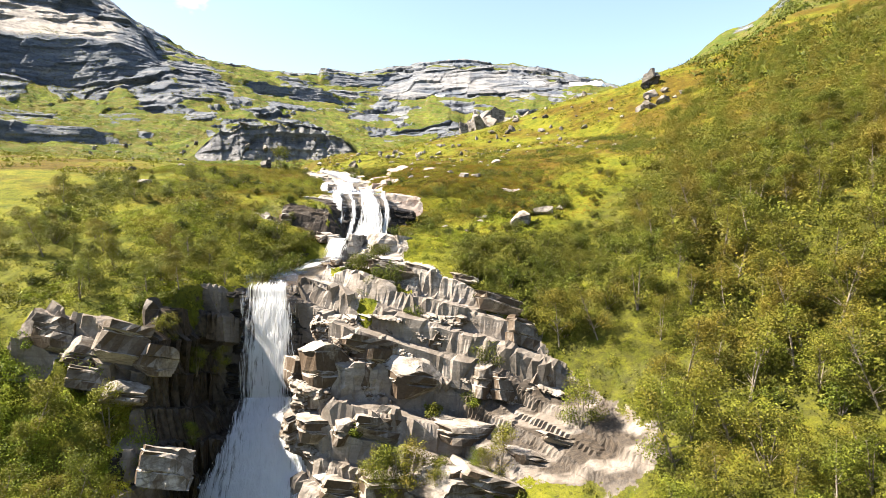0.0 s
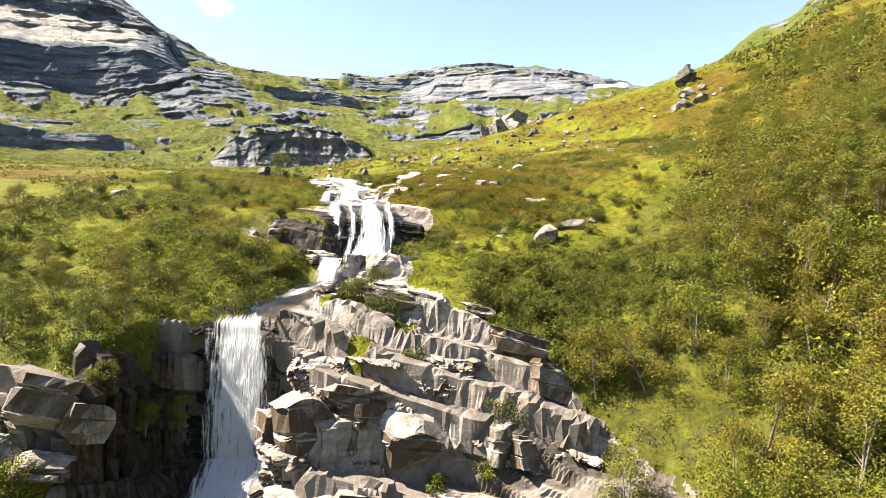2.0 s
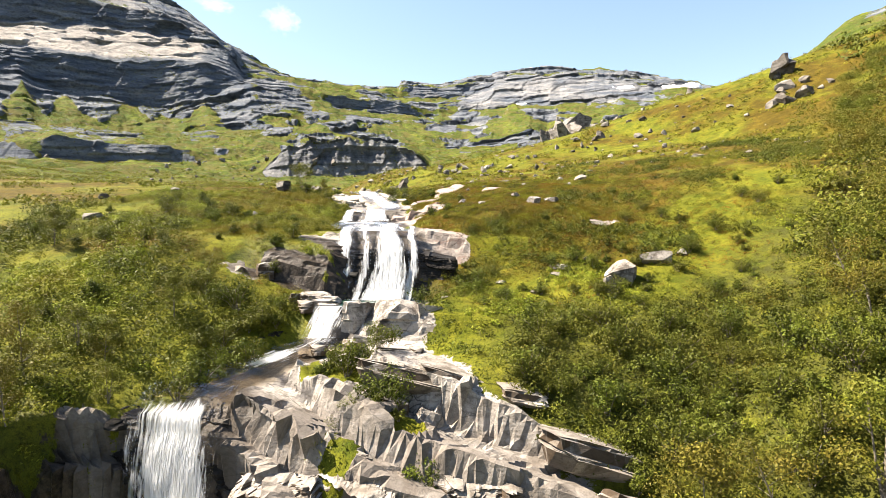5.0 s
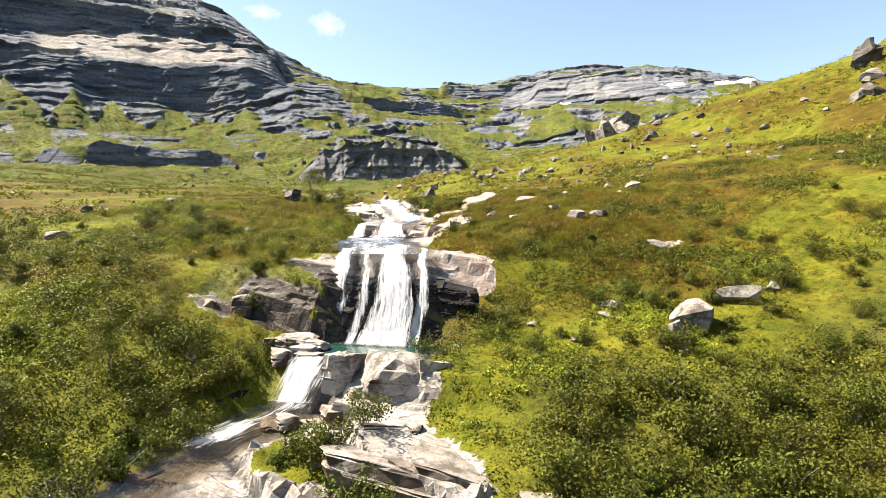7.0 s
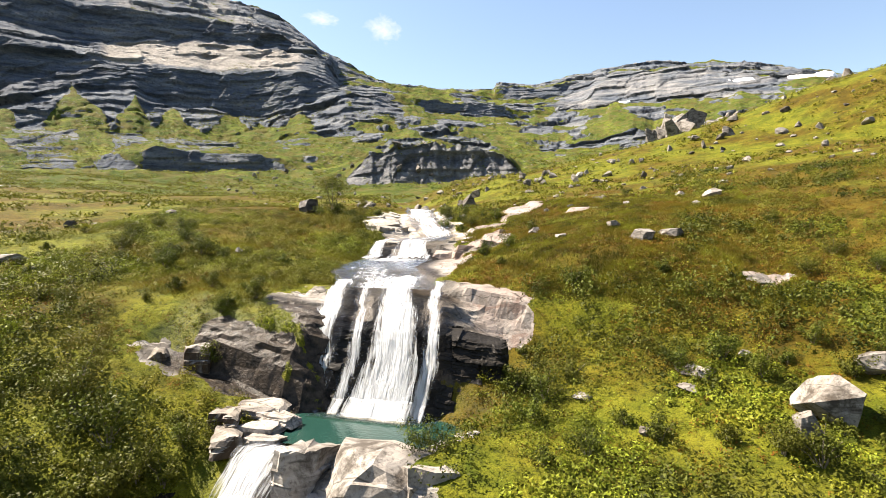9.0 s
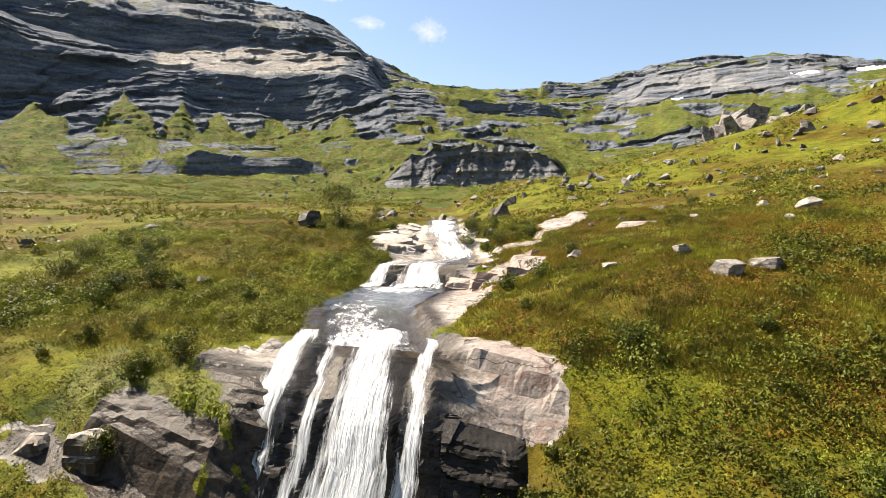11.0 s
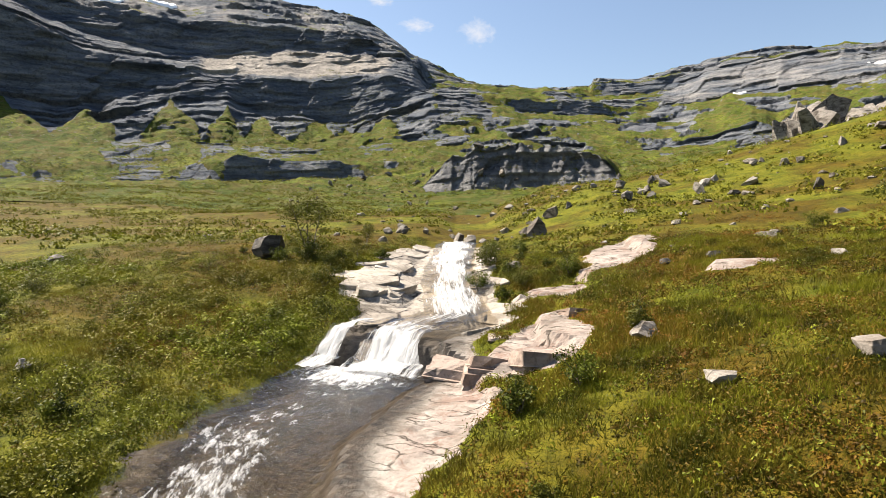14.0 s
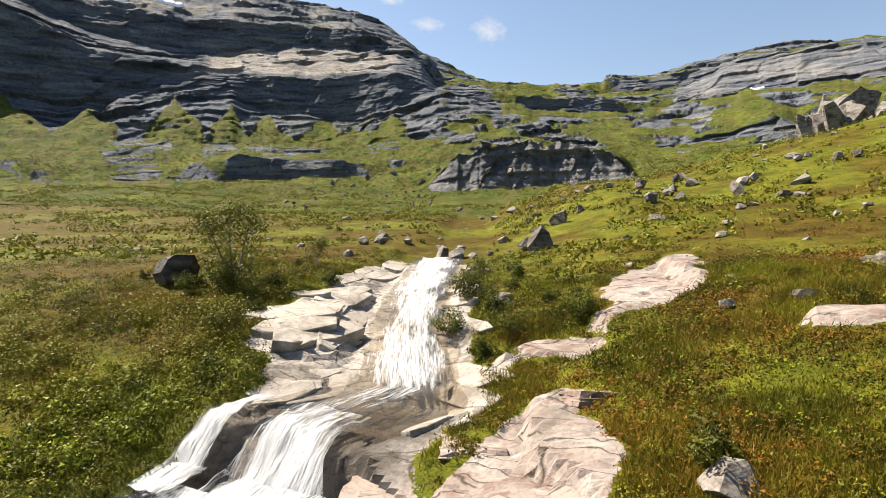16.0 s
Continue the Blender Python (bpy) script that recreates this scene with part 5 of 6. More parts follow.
tier(-12, 3, 47.4, 49.7, -16.2, -17.4, 4.2, 2.0, 3.2, 0.25, 0.15)
tier(-10, 2, 44.6, 46.2, -20.6, -20.4, 5.4, 3.2, 3.0, 0.25, 0.1)
tier(1, 13, 45.4, 48.6, -20.2, -18.6, 5.5, 1.4, 4.4, 0.3, 0.0, 0.3)
tier(-11, 6, 52.8, 54.4, -10.4, -11.6, 3.6, 1.6, 2.6, 0.28, 0.3, 0.6)
for x, y, top, w, h in ((-31.0, 45.4, -8.2, 3.2, 2.6), (-28.4, 45.0, -9.4, 2.6, 2.2), (-25.8, 45.3, -8.8, 3.6, 3.2), (-23.4, 45.6, -10.2, 3.0, 2.4), (-27.4, 43.8, -11.4, 2.6, 1.6),
                        (-24.6, 43.6, -12.6, 3.0, 1.8), (-20.4, 41.6, -17.0, 3.4, 2.6), (-19.0, 39.8, -20.5, 3.2, 2.2)):
    ledge_block(x, y, top, w, h, w * 1.1, SLABS[int(w * 10 + h * 10) % 9], 0.32, 0.7 + g.uniform(-0.3, 0.3), g.uniform(-0.45, -0.1))
ledge_block(-10.3, 68.3, -1.85, 1.5, 3.0, 2.4, STEP_SLABS[2], 0.04, -0.2, -0.1)
ledge_block(-7.2, 68.4, -1.75, 3.9, 3.2, 3.6, STEP_SLABS[4], 0.06, 0.2, -0.2)
ledge_block(-5.0, 68.6, -2.2, 2.2, 2.8, 2.6, STEP_SLABS[1], 0.12, 0.5, -0.15)
ledge_block(-9.2, 67.4, -3.3, 1.3, 1.4, 1.2, STEP_SLABS[0], 0.3, 0.6, -0.2)
ledge_block(-8.8, 66.3, -4.0, 2.4, 0.8, 1.6, STEP_SLABS[3], 0.25, 0.2, -0.1)
tier(-13.5, -5, 64.8, 65.8, -4.5, -4.3, 1.7, 0.8, 1.5, 0.1)
tier(-18.5, -13.5, 78.2, 78.4, 1.6, 2.4, 2.2, 2.4, 2.0, 0.1)
tier(-17.0, -14.6, 70.8, 69.8, -1.3, -1.5, 1.4, 0.8, 1.6, 0.05)
ledge_block(-14.0, 70.4, -1.75, 1.8, 0.5, 1.3, STEP_SLABS[3], 0.05, 0.2, 0)
ledge_block(-15.2, 72.2, -1.35, 2.4, 0.6, 1.6, STEP_SLABS[0], 0.05, 0.15, 0)
ledge_block(-13.2, 69.6, -2.0, 1.6, 0.6, 1.2, STEP_SLABS[2], 0.05, -0.2, 0)
ledge_block(-13.8, 71.6, -1.6, 1.9, 0.5, 1.2, STEP_SLABS[1], 0.03, -0.1, 0)
tier(-5.0, -3.2, 71.5, 73.5, -1.6, -1.5, 0.9, 0.7, 0.8, 0.1)


for k, (x, y, top, w, h) in enumerate(((-13.0, 96.2, 5.65, 2.4, 1.5), (-11.2, 96.0, 5.95, 2.8, 1.6), (-9.3, 96.0, 6.35, 2.6, 1.5), (-8.0, 96.8, 6.65, 1.8, 1.1),
                                       (-11.7, 98.6, 6.55, 1.8, 0.6), (-9.4, 101.6, 7.55, 1.6, 0.6))):
    ledge_block(x, y, top, w, h, w * 0.9, PINK_SLABS[k % 4], 0.1, 0.2 + 0.3 * (k % 3), -0.16)


def layered_wall(name, plan, foot, brow, lean, relief, step, joint, label, material=None, dip=0.14, thick=1.0):
    """A wall of thin rock layers above a line on the ground, each layer set in or out, cut by upright joints; wet,
    shade-dark rock by default.
    """
    P = np.array(plan, float)
    run = np.concatenate([[0], np.cumsum(np.hypot(*np.diff(P, axis=0).T))])
    s = np.arange(0, run[-1], step)
    v = np.linspace(0, 1, max(8, int(max(b - a for a, b in zip(foot, brow)) / (step * 0.45))))
    S, V = np.meshgrid(s, v)
    x, y = np.interp(S, run, P[:, 0]), np.interp(S, run, P[:, 1])
    lo, hi = np.interp(S, run, foot), np.interp(S, run, brow)
    z = lo + (hi - lo) * V
    dx, dy = np.gradient(np.interp(s, run, P[:, 0])), np.gradient(np.interp(s, run, P[:, 1]))
    ln = np.hypot(dx, dy)
    nx, ny = (dy / ln)[None], (-dx / ln)[None]
    seam = z + dip * S + 0.35 * fbm(S, z, 3.0, 3, 5)
    col = S + 0.3 * z + 0.8 * fbm(S, z, 2.5, 3, 6)
    out = 0 * S
    for k, (t, w, a) in enumerate(((0.9 * thick, joint * 1.6, 1.0), (0.42 * thick, joint * 0.9, 0.6), (0.17 * thick, joint * 0.45, 0.25))):
        out = out + a * (hashed(np.floor(col / w + 7.3 * hashed(np.floor(seam / t), 0 * S, k)), np.floor(seam / t), 40 + k) - 0.5)
    out = relief * out - lean * (z - lo) + 0.25 * relief * fbm(S, z, 0.6, 3, 9)
    rim = smooth(0.0, 0.1, V) * smooth(0.0, 0.08, 1 - V) * smooth(0, 0.6, S) * smooth(0, 0.6, run[-1] - S)
    out = out - 0.7 * (1 - rim)
    ob = new(name, grid_mesh(name, np.stack([x + nx * out, y + ny * out, z], -1), smooth_shade=False))
    ob.parent = cliff
    ob.data.materials.append(material or DARK_ROCK)
    ob["label"] = label
    return ob


# near-black rock: wet faces, and shade of gully and hollow put into colour
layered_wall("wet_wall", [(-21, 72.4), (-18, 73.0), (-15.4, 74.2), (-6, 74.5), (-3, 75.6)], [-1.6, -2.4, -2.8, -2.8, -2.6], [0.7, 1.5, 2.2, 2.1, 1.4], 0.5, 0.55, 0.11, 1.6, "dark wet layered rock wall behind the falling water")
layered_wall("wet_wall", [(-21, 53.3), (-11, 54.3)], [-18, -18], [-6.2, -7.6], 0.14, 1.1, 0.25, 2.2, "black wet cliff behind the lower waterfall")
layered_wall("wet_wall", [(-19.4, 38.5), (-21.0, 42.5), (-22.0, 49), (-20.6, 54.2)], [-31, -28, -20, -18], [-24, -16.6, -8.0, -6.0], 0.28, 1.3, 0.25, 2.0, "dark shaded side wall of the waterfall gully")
layered_wall("wet_wall", [(-18.4, 62.4), (-15.4, 66.8), (-14.0, 70.4)], [-6.6, -5.8, -4.8], [-4.4, -3.5, -2.5], 0.1, 0.7, 0.14, 1.2, "hollow bank beside the small waterfall, coloured near black for its shade")

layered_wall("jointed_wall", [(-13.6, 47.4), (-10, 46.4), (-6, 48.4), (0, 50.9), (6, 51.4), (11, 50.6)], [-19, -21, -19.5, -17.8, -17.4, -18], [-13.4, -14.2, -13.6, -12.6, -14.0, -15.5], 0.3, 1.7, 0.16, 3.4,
             "jointed grey gneiss wall with stained faces, shade-dark where steep", CLIFF_ROCK, 0.27, 2.0)
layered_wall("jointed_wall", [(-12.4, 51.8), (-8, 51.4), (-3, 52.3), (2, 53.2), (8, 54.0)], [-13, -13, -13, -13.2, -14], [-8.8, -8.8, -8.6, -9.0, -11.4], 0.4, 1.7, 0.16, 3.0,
             "jointed grey gneiss wall with stained faces, shade-dark where steep", CLIFF_ROCK, 0.27, 2.0)
tier(-24, -20.5, 73.4, 73.8, 1.0, 1.2, 1.2, 1.6, 1.2, 0.0)


# ---- low plants ----
def ground_cover(name, count, box, keep, size, slim, tall, material, seed, label, category, upright=0.5):
    """Leaves and blades in lumps over the ground, joined into one object."""
    g = np.random.default_rng(seed)
    x, y = g.uniform(box[0], box[1], count * 4), g.uniform(box[2], box[3], count * 4)
    ok = g.random(count * 4) < keep(x, y)
    x, y = x[ok][:count], y[ok][:count]
    n = len(x)
    lump = np.clip(0.5 + fbm(x, y, 1.6, 3, seed + 1), 0.05, 1.3)
    z = height(x, y) + lump * tall * g.random(n)
    a = g.normal(size=(n, 3)) * (1, 1, 0.3) + np.array([0, 0, 1]) * upright * 2
    a /= np.linalg.norm(a, axis=1)[:, None]
    b = np.cross(a, g.normal(size=(n, 3)))
    b /= np.linalg.norm(b, axis=1)[:, None] + 1e-6
    s = size * g.uniform(0.6, 1.5, n)[:, None]
    p = np.stack([x, y, z], -1)
    V = np.stack([p - a * s * 0.4 + b * s * slim, p + a * s * 1.1, p - a * s * 0.4 - b * s * slim], 1).reshape(-1, 3)
    tone = np.clip(1.5 * fbm(x, y, 1.3, 3, seed + 5), -0.5, 0.5)
    ob = new(name, quad_mesh(name, V, np.arange(n * 3).reshape(-1, 3), [("tone", np.repeat(tone, 3))], smooth_shade=False))
    ob.data.materials.append(material)
    return tagged(ob, label, category, kind="stuff")


def wood_floor(x, y):
    u = x - stream_x(y)
    ok = (rock_mask(x, y) < 0.3) & (np.abs(u) > 2.8)
    right = (x > table(y, [25, 2, 45, 11, 52, 8, 57, 5, 62, 0, 70, -1])) & (y < 70 + np.maximum(0, x - 8) * 0.5)
    left = (u < -2.8) & (y < 71)
    return np.where(ok & (right | left), np.clip(0.55 + 1.3 * fbm(x, y, 4, 2, 91), 0.1, 1), 0.0)


def meadow(x, y):
    return np.where((rock_mask(x, y) < 0.3) & (np.abs(x - stream_x(y)) > 3.4), np.clip(0.45 + 1.4 * fbm(x, y, 3, 3, 92), 0.04, 1) * np.clip(1.6 - np.abs(y - 92) / 40, 0.2, 1), 0.0)


def clumps(name, count, leaves, box, keep, wide, size, material, seed, label, category, slim=0.45, tall=0.8):
    """Rounded low bushes, each a dome of leaves, joined into one object."""
    g = np.random.default_rng(seed)
    x, y = g.uniform(box[0], box[1], count * 6), g.uniform(box[2], box[3], count * 6)
    ok = g.random(count * 6) < keep(x, y)
    x, y = x[ok][:count], y[ok][:count]
    r = wide * g.uniform(0.5, 1.5, len(x))
    z = land_many(x, y)
    tone = np.repeat(g.random(len(x)), leaves)
    x, y, z, r = (np.repeat(v, leaves) for v in (x, y, z, r))
    n = len(x)
    d = g.normal(size=(n, 3))
    d[:, 2] = np.abs(d[:, 2])
    d /= np.linalg.norm(d, axis=1)[:, None]
    p = np.stack([x, y, z - 0.05], -1) + d * (r * g.uniform(0.7, 1.05, n) * (1 + 0.3 * np.sin(5 * d[:, 0] + 9 * tone) * np.cos(4 * d[:, 1] + 20 * tone)))[:, None] * (1, 1, tall)
    out = d + 0.45 * g.normal(size=(n, 3))
    a = np.cross(out, g.normal(size=(n, 3)))
    a /= np.linalg.norm(a, axis=1)[:, None] + 1e-6
    b = np.cross(out, a)
    b /= np.linalg.norm(b, axis=1)[:, None] + 1e-6
    s = size * g.uniform(0.6, 1.5, n)[:, None]
    V = np.stack([p - a * s * 0.6 + b * s * slim, p + a * s, p - a * s * 0.6 - b * s * slim], 1).reshape(-1, 3)
    ob = new(name, quad_mesh(name, V, np.arange(n * 3).reshape(-1, 3), [("tone", np.repeat(tone - 0.5, 3))], smooth_shade=False))
    ob.data.materials.append(material)
    return tagged(ob, label, category, kind="stuff")


def right_slope(x, y):
    return np.where((x > 24 + np.maximum(0, y - 75) * 0.55) & (y < 150), np.clip(0.6 + 1.2 * fbm(x, y, 9, 2, 95), 0, 1), 0.0)


def open_meadow(x, y):
    u = np.abs(x - stream_x(y))
    return np.where((rock_mask(x, y) < 0.35) & (u > 3.6), np.clip(0.35 + 1.6 * fbm(x, y, 5, 3, 96), 0.03, 1) * np.clip(1.5 - np.maximum(0, y - 80) / 50, 0.12, 1) * np.where((x > -14) & (x < 5) & (y > 83), 0.12, 1.0), 0.0)


def heath_floor(x, y):
    return np.where((rock_mask(x, y) < 0.35) & (np.abs(x - stream_x(y)) > 3.4), np.clip(0.5 + 1.8 * fbm(x, y, 2.6, 3, 88), 0.06, 1), 0.0)


def left_bank(x, y):
    u = stream_x(y) - x
    return np.where(rock_mask(x, y) < 0.35, smooth(3.5, 5, u) * (1 - smooth(9, 16, u)) * np.clip(0.4 + 1.6 * fbm(x, y, 3, 2, 87), 0.05, 1), 0.0)


def fern_ground(x, y):
    return np.where((rock_mask(x, y) < 0.3) & (np.abs(x - stream_x(y)) > 5), smooth(0.0, 0.4, fbm(x, y, 9, 3, 98)) * np.where(x > -8, (1 - smooth(82, 88, y - 0.8 * np.maximum(0, x - 4))) * smooth(66, 71, y), 1.0), 0.0)


def high_hill(x, y):
    return np.clip(0.5 + 1.4 * fbm(x, y, 25, 3, 99), 0, 1) * (x > 60 + (y - 120) * 0.2)


def land_many(x, y):
    """Heights of the far slopes for many places."""
    r = np.hypot(x - HUB[0], y - HUB[1])
    z = height(x, y)
    far = r >= 180
    z[far] = far_land(x[far], y[far])
    return z


def far_meadow(x, y):
    return np.where((np.abs(x - stream_x(y)) > 4) & ((y > 112) | (x < -44) | (x > 28)), np.clip(0.4 + 1.6 * fbm(x, y, 8, 3, 97), 0.03, 1), 0.0)


clumps("bilberry_clumps", 4200, 76, (-46, 30, 63, 125), open_meadow, 0.46, 0.05, FERN, 311, "rounded low green bilberry and fern clumps", "undergrowth", 0.5, 1.0)
clumps("willow_thicket", 1500, 110, (-48, 40, 36, 84), lambda x, y: np.where((rock_mask(x, y) < 0.3) & (np.abs(x - stream_x(y)) > 5), np.maximum(0.7 * smooth(0.0, 0.35, fbm(x, y, 7, 3, 93)), smooth(0, 3, x) * smooth(54, 57, y) * (1 - smooth(69, 73, y))), 0.0), 0.85, 0.085, WILLOW, 318, "thicket of low green willow on the lower slopes", "undergrowth", 0.5, 1.15)
clumps("fern_patches", 3600, 46, (-46, 34, 48, 98), fern_ground, 0.5, 0.09, BRACKEN, 316, "bright green fern patches on the lower meadow", "fern", 0.45)
clumps("undergrowth", 4200, 46, (-48, 56, 26, 84), wood_floor, 0.6, 0.09, UNDER, 301, "dense green undergrowth of ferns and low bushes", "undergrowth", 0.5, 1.0)
clumps("slope_scrub", 1300, 44, (6, 46, 74, 132), lambda x, y: smooth(-0.05, 0.3, fbm(x, y, 8, 3, 90)) * (rock_mask(x, y) < 0.3), 0.6, 0.10, WILLOW, 319, "low green scrub on the hillside meadow", "undergrowth", 0.5, 1.0)
clumps("heather_clumps", 5600, 34, (-40, 26, 70, 124), meadow, 0.32, 0.045, HEATH, 312, "rust-brown heather clumps in the turf", "heath")
clumps("distant_scrub", 13000, 14, (-190, 90, 80, 250), far_meadow, 0.65, 0.19, FERN, 313, "low green scrub on the distant meadow", "undergrowth")
clumps("far_scrub", 6000, 10, (-360, 120, 235, 520), lambda x, y: np.clip(0.3 + 1.8 * fbm(x, y, 22, 3, 94), 0, 1), 1.2, 0.36, FERN, 317, "dark green scrub on the far valley slopes", "undergrowth")
clumps("high_scrub", 6000, 16, (60, 260, 110, 360), high_hill, 1.8, 0.45, WILLOW, 315, "scrub on the upper hillside", "undergrowth", 0.5, 0.7)
clumps("hillside_scrub", 7000, 34, (24, 130, 40, 150), right_slope, 1.3, 0.19, BIRCH, 314, "birch scrub covering the steep hillside", "undergrowth", 0.5, 1.2)
clumps("low_heath", 5200, 34, (-16, 16, 80, 116), heath_floor, 0.3, 0.05, HEATH, 320, "low brown and russet heath between the grass tufts", "heath", 0.5, 0.7)
clumps("low_heath", 3600, 34, (-40, 16, 80, 116), heath_floor, 0.3, 0.05, FERN, 321, "low bright green bilberry between the grass tufts", "heath", 0.5, 0.8)
clumps("gully_scrub", 600, 210, (-36, -20.6, 34, 44.0), lambda x, y: np.where(x < -20.8 - 0.4 * np.maximum(0, y - 42.5), np.clip(0.6 + 1.2 * fbm(x, y, 3, 2, 86), 0.1, 1), 0.0), 0.85, 0.075, BRACKEN, 323, "bright leafy scrub beside the gully of the waterfall", "undergrowth", 0.5, 1.1)
clumps("bank_scrub", 700, 130, (-40, -10, 80, 112), left_bank, 0.6, 0.06, FERN, 322, "leafy green scrub along the stream's bank", "undergrowth", 0.5, 1.1)
turf = lambda x, y: np.where((rock_mask(x, y) < 0.35) & (np.abs(x - stream_x(y)) > 3), np.clip(0.5 + 2.0 * fbm(x, y, 2.4, 3, 89), 0.1, 1), 0.0)
ground_cover("grass", 170000, (-15, 12, 82, 112), turf, 0.19, 0.075, 0.12, GRASS, 303, "thick tufts of green and straw-yellow mountain grass", "grass", 1.0)
ground_cover("grass", 110000, (-36, -14, 76, 116), turf, 0.15, 0.06, 0.08, GRASS, 304, "tufts of green and yellow mountain grass", "grass", 1.0)


# ---- flat slabs along the stream ----
def plate_mesh(seed, material):
    """A flat irregular slab about 1 m across with broken edges."""
    g = np.random.default_rng(seed)
    bm = bmesh.new()
    k = int(g.integers(7, 12))
    ang = np.sort(np.arange(k) * 2 * np.pi / k + g.uniform(-0.35, 0.35, k))
    low = [bm.verts.new((0.55 * math.cos(a) * g.uniform(0.85, 1.08), 0.5 * math.sin(a) * g.uniform(0.8, 1.08), -0.3)) for a in ang]
    face = bm.faces.new(low)
    up = bmesh.ops.extrude_face_region(bm, geom=[face])
    for v in [e for e in up["geom"] if isinstance(e, bmesh.types.BMVert)]:
        v.co += Vector((g.uniform(-0.04, 0.04), g.uniform(-0.04, 0.04), 0.42 + g.uniform(-0.03, 0.03)))
    bmesh.ops.recalc_face_normals(bm, faces=bm.faces[:])
    bmesh.ops.bevel(bm, geom=[e for e in bm.edges if e.verts[0].co.z + e.verts[1].co.z > 0.1], offset=0.02, segments=1, affect='EDGES', clamp_overlap=True)
    me = bpy.data.meshes.new("rock_slab")
    bm.to_mesh(me)
    bm.free()
    me.materials.append(material)
    return me


PLATES = [plate_mesh(400 + k, PALE_ROCK) for k in range(8)]
PINK_PLATES = [plate_mesh(420 + k, PINK_ROCK) for k in range(4)]
slab_rng = np.random.default_rng(88)
made = 0
while made < 46:
    x, y = slab_rng.uniform(-30, 0), slab_rng.uniform(58, 122)
    u = x - float(table(y, STREAM_X))
    if bare_at(x, y) < 0.75 or (u > 3.0 and y > 84) or -2.9 < u < 2.7 or (79 < y < 96 and -4.6 < u < 3.2) or 68 < y < 81 or (x > -6 and y > 110) or (u > 2.7 and y < 88):
        continue
    size = slab_rng.uniform(1.0, 2.7)
    e = size * 0.4
    z = on_ground(x, y)
    gx, gy = (on_ground(x + e, y) - on_ground(x - e, y)) / (2 * e), (on_ground(x, y + e) - on_ground(x, y - e)) / (2 * e)
    n = Vector((-gx - 0.012, -gy - 0.02 + slab_rng.uniform(-0.015, 0.015), 1)).normalized()
    ob = new("rock_slab", (PINK_PLATES if u > 3.2 and 79 < y < 104 and slab_rng.random() < 0.5 else PLATES)[made % 4])
    ob.parent = cliff
    ob.matrix_basis = (Matrix.Translation((x, y, z - 0.05)) @ n.to_track_quat('Z', 'Y').to_matrix().to_4x4() @ Matrix.Rotation(0.25 + slab_rng.uniform(-0.25, 0.25), 4, 'Z')
                       @ Matrix.Diagonal((size * 1.7, size * 0.7, slab_rng.uniform(0.4, 1.3), 1)))
    made += 1


# ---- crags and far boulders ----
CRAG_BLOCKS = [boulder_mesh(140 + k, (1, 0.85, 0.9), 13) for k in range(5)]
for me in CRAG_BLOCKS:
    me.materials.append(CRAG_ROCK)


def crag(x, y, size, spread_x, spread_y, count, seed, label, base=None, dark=0.2, tall=1.0):
    """A heap of frost-broken blocks: one thing, each block a part of it."""
    g = np.random.default_rng(seed)
    heap = tagged(new("rock_crag"), label, "crag", "crags on the hillside")
    z0 = float(land(x, y)) if base is None else base
    heap.matrix_basis = Matrix.Translation((x, y, z0))
    for _ in range(count):
        dx, dy = g.normal() * spread_x, g.normal() * spread_y
        s = size * g.uniform(0.45, 1.25) * (1.15 - min(0.6, abs(dx) / (spread_x * 4)))
        dz = float(land(x + dx, y + dy)) - z0 if base is None else 0.0
        ob = new("rock_block", DARK_BLOCKS[g.integers(3)] if g.random() < dark else CRAG_BLOCKS[g.integers(5)])
        ob.parent = heap
        ob.matrix_basis = Matrix.Translation((dx, dy, dz + s * 0.28)) @ Euler((g.uniform(-0.5, 0.5), g.uniform(-0.5, 0.5), g.uniform(0, 6))).to_matrix().to_4x4() @ Matrix.Diagonal((s * 1.1, s * 0.9, s * tall * g.uniform(0.7, 1.25), 1))
    return heap


def land(x, y):
    """Height of whichever ground shows at a place far from the stream."""
    return on_ground(x, y) if math.hypot(x - HUB[0], y - HUB[1]) < 176 else float(far_land(x, y)[0])


crag(21, 384, 12, 6, 5, 32, 501, "broken grey rock crag on the grassy ridge", dark=0.12, tall=2.0)
crag(46, 388, 11, 8, 5, 32, 502, "broken grey rock crag on the grassy ridge", dark=0.12, tall=1.7)
crag(68, 402, 7, 14, 8, 14, 503, "heap of pale fallen blocks below a crag")
crag(57, 164, 3.8, 1.3, 1.3, 6, 504, "dark lone crag standing on the hill's shoulder", dark=0.9)
crag(54, 150, 2.2, 3, 3, 9, 505, "pale boulders heaped below the lone crag", dark=0.0)
crag(45, 200, 3.0, 9, 6, 12, 506, "scattered pale blocks on the grassy hillside", dark=0.0)
crag(92, 228, 9, 9, 5, 10, 507, "pale rock outcrop on the steep hillside", dark=0.1)
crag(20, 165, 1.5, 12, 12, 20, 508, "scattered pale boulders on the upper meadow", dark=0.0)
crag(-14, 150, 1.3, 14, 12, 30, 509, "scattered grey boulders on the upper meadow", dark=0.05)
crag(-36, 132, 1.2, 5, 3, 7, 510, "grey boulders beside the upper stream", dark=0.3)
crag(-24, 122.5, 1.1, 2.2, 1.0, 6, 511, "dark boulders at the head of the rapids", dark=0.7)
crag(-20, 127, 1.9, 1.2, 0.8, 3, 512, "large grey boulder in the grass above the rapids", dark=0.1)
crag(-170, 300, 1.8, 45, 30, 26, 514, "grey boulders strewn over the far meadow", dark=0.05)
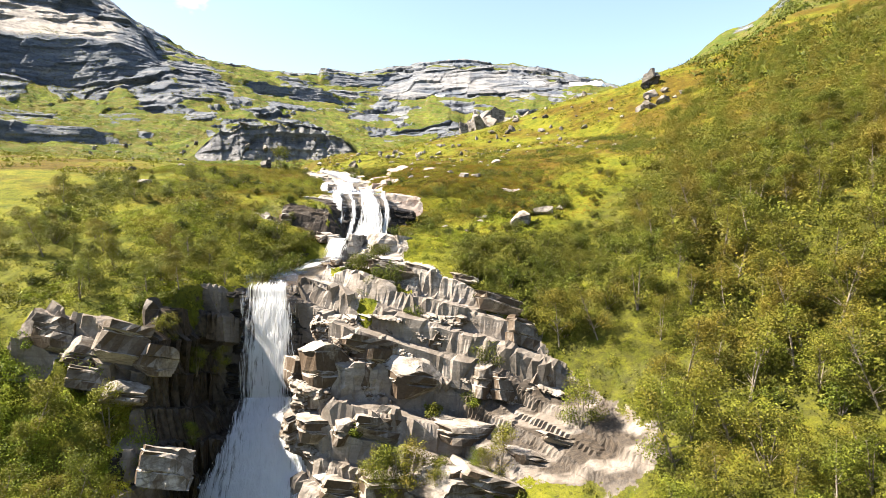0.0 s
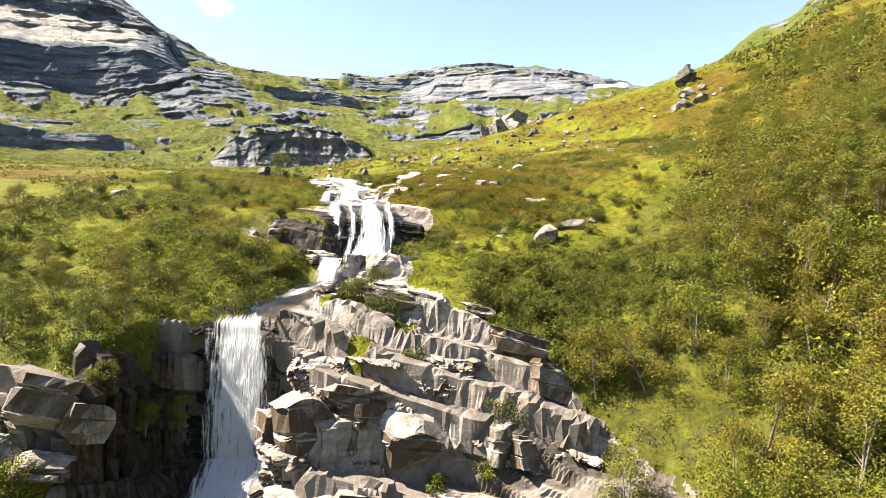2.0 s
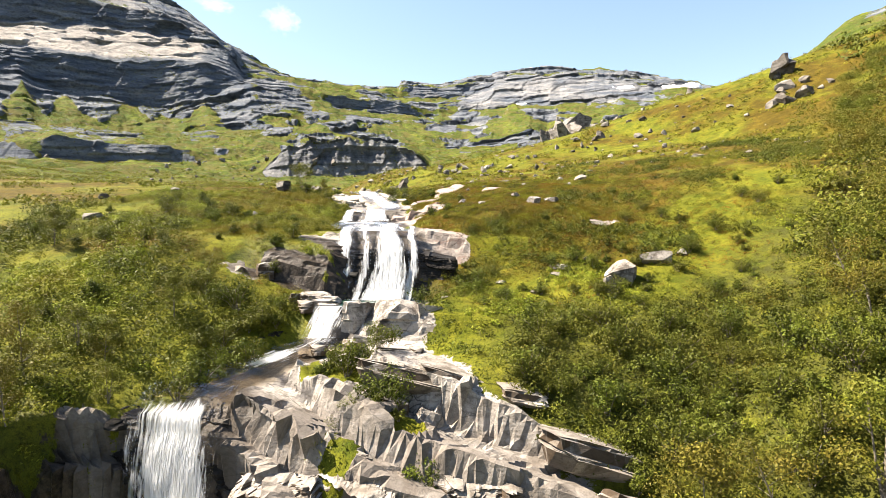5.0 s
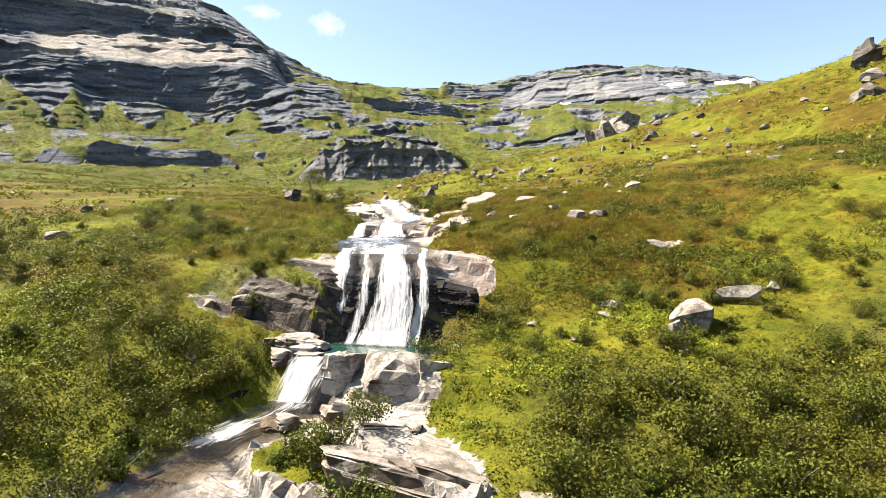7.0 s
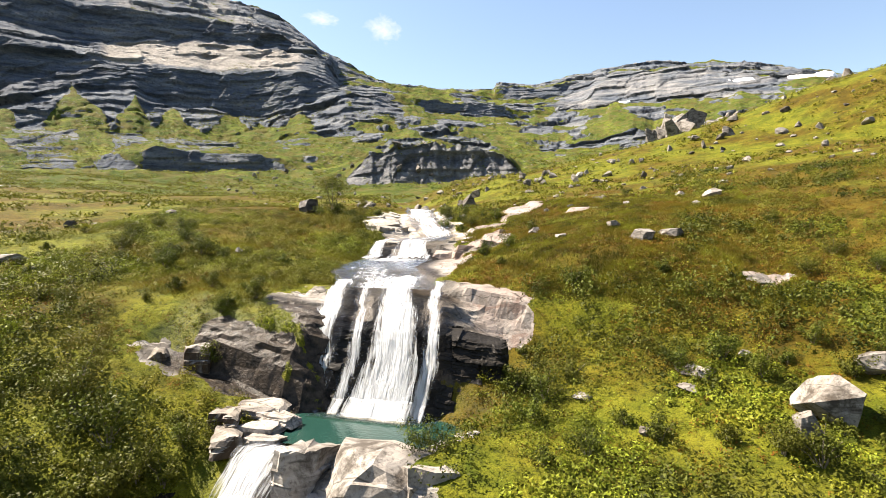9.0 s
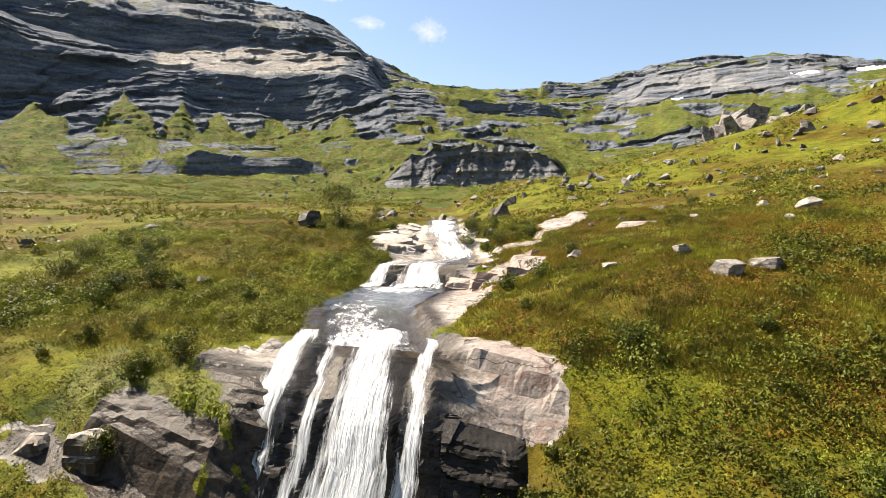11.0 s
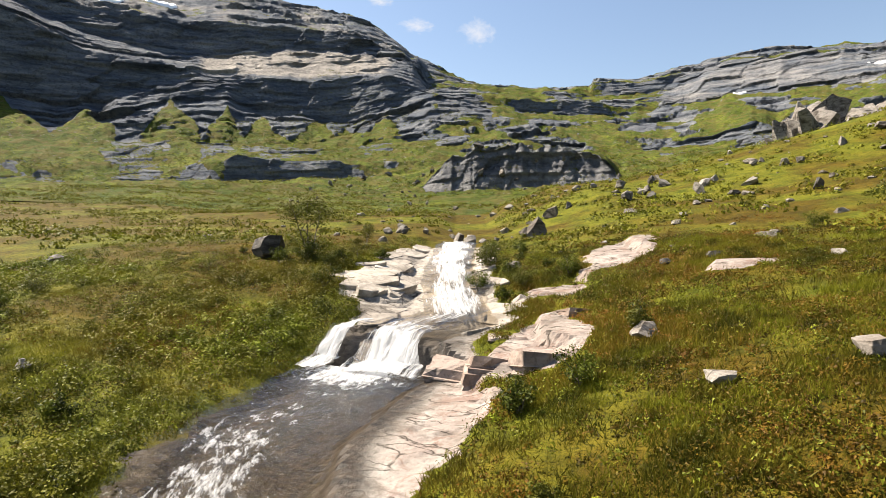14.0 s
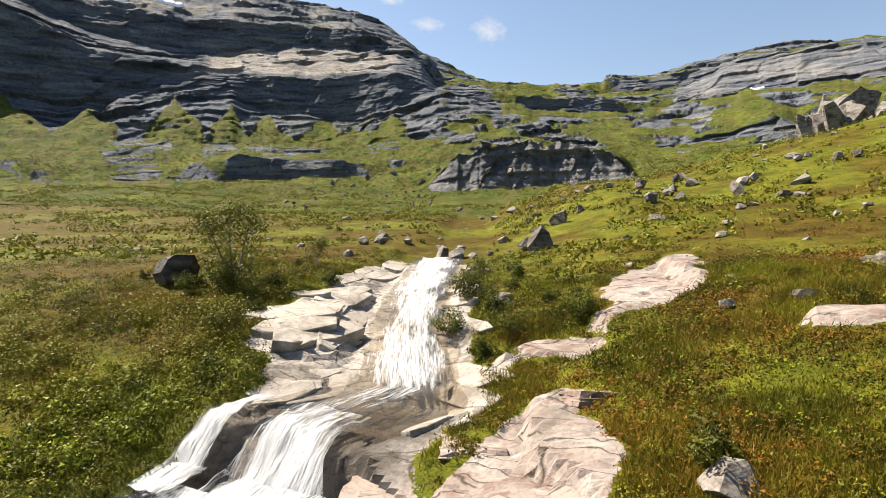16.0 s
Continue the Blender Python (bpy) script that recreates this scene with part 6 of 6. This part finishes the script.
crag(-90, 240, 1.3, 40, 25, 26, 515, "grey boulders strewn over the far meadow", dark=0.3)
crag(-10, 300, 1.9, 40, 30, 30, 516, "grey boulders strewn below the crags", dark=0.05)
crag(-112, 322, 3.2, 26, 5, 24, 513, "dark fallen blocks along the foot of a low cliff", dark=0.2)


# ---- snow and clouds ----
def snow_patch(name, r0, r1, a0, a1, seed):
    A, B = np.meshgrid(np.linspace(a0, a1, 40), np.linspace(r0, r1, 16))
    x, y = MID[0] - B * np.sin(np.radians(A)), MID[1] + B * np.cos(np.radians(A))
    z = np.array([[land(p, q) for p, q in zip(s, t)] for s, t in zip(x, y)])
    d = np.hypot((A - (a0 + a1) / 2) / ((a1 - a0) / 2), (B - (r0 + r1) / 2) / ((r1 - r0) / 2)) + 0.5 * fbm(x, y, 12, 3, seed)
    z = z + 1.5 - 9 * smooth(0.6, 1.0, d)
    ob = new(name, grid_mesh(name, np.stack([x, y, z], -1)[::-1]))
    ob.data.materials.append(SNOW)
    return tagged(ob, "leftover white snowfield on the mountain", "snow", "snow patches")


def plain_material(name, colour, rough):
    n = Nodes(name)
    f = n.noise(0.3, 4, 0.6, n.coords())
    n.link(n.mix(f, tuple(0.9 * c for c in colour), colour), n.shader.inputs["Base Color"])
    n.shader.inputs["Roughness"].default_value = rough
    return n.mat


SNOW = plain_material("old_snow", (0.85, 0.87, 0.9), 0.7)
snow_patch("snow_patch", 700, 745, -17.2, -13.0, 601)
snow_patch("snow_patch", 690, 702, -11.4, -8.3, 602)
snow_patch("snow_patch", 646, 654, -0.3, 1.3, 603)
snow_patch("snow_patch", 672, 700, 51.5, 55.2, 604)
snow_patch("snow_patch", 656, 668, 56, 58.4, 605)


def cloud_material():
    n = Nodes("cloud")
    v = n.coords()
    ln = n.tree.nodes.new("ShaderNodeVectorMath")
    ln.operation = 'LENGTH'
    n.link(v, ln.inputs[0])
    body = n.math('ADD', n.math('SUBTRACT', 1.0, ln.outputs["Value"]), n.math('MULTIPLY', n.math('SUBTRACT', n.noise(2.2, 6, 0.6, v, 0.4), 0.5), 1.6))
    # the card glows in place of sunlight on the cloud
    e = n.node("Emission", Strength=0.4)
    e.inputs["Color"].default_value = (0.62, 0.66, 0.72, 1)
    m = n.node("MixShader")
    n.link(n.ramp(body, [(0.15, 0.0), (1.0, 0.85)]), m.inputs[0])
    n.link(n.node("BsdfTransparent").outputs[0], m.inputs[1])
    n.link(e.outputs[0], m.inputs[2])
    n.link(m.outputs[0], n.out.inputs["Surface"])
    return n.mat


CLOUD = cloud_material()
for k, (a, el, w, h) in enumerate(((23.7, 19.6, 2.1, 1.6), (29.6, 20.2, 2.0, 0.9), (33.2, 22.2, 1.6, 0.7), (26.4, 23.6, 1.0, 0.8), (9.5, 24.2, 1.3, 0.4))):
    far = 4200
    spot = Vector((-far * math.sin(radians(a)), far * math.cos(radians(a)), far * math.tan(radians(el))))
    c = new("cloud", grid_mesh("cloud", np.stack([*np.meshgrid(np.linspace(-1, 1, 9), np.linspace(-1, 1, 9)), np.zeros((9, 9))], -1)))
    c.data.materials.append(CLOUD)
    c.matrix_basis = Matrix.Translation(spot) @ (-spot).to_track_quat('Z', 'Y').to_matrix().to_4x4() @ Matrix.Diagonal((far * radians(w), far * radians(h), 1, 1))
    tagged(c, "small white fair-weather cloud", "cloud", "clouds over the mountain", kind="structure")


# ---- where the water meets the pool ----
PX, PY = np.meshgrid(np.linspace(-13.4, -6.6, 50), np.linspace(73.2, 75.4, 20))
core = 0.30 - 0.5 * np.hypot((PX + 9.6) / 2.2, (PY - 74.7) / 0.9) + 0.25 * fbm(PX, PY, 1.0, 3, 81)
side = 0.12 - 0.5 * np.hypot((PX + 12.6) / 1.4, (PY - 74.8) / 0.7) + 0.25 * fbm(PX, PY, 1.0, 3, 82)
F = np.clip(np.maximum(core, side) + 1, 0, 2)
splash = new("splash_foam", grid_mesh("splash_foam", np.stack([PX, PY, -2.08 + 0.06 * fbm(PX, PY, 0.5, 3, 83)], -1), [("flow", np.stack([PX, PY * 4, F], -1).reshape(-1, 3))]))
splash.data.materials.append(FOAM)
tagged(splash, "white foam where the waterfall strikes the pool", "foam", kind="structure")
for k in range(34):
    x = -8.6 + 4.6 * slab_rng.random()
    boulder(x, 70.3 + 0.25 * (x + 8.6) + slab_rng.uniform(-0.3, 0.4), slab_rng.uniform(0.2, 0.55), BLOCKS[k % 8], "small pale stone on the pool's rim", 0.1, slab_rng.uniform(0, 6), 0.7)["group"] = "stones round the pool"
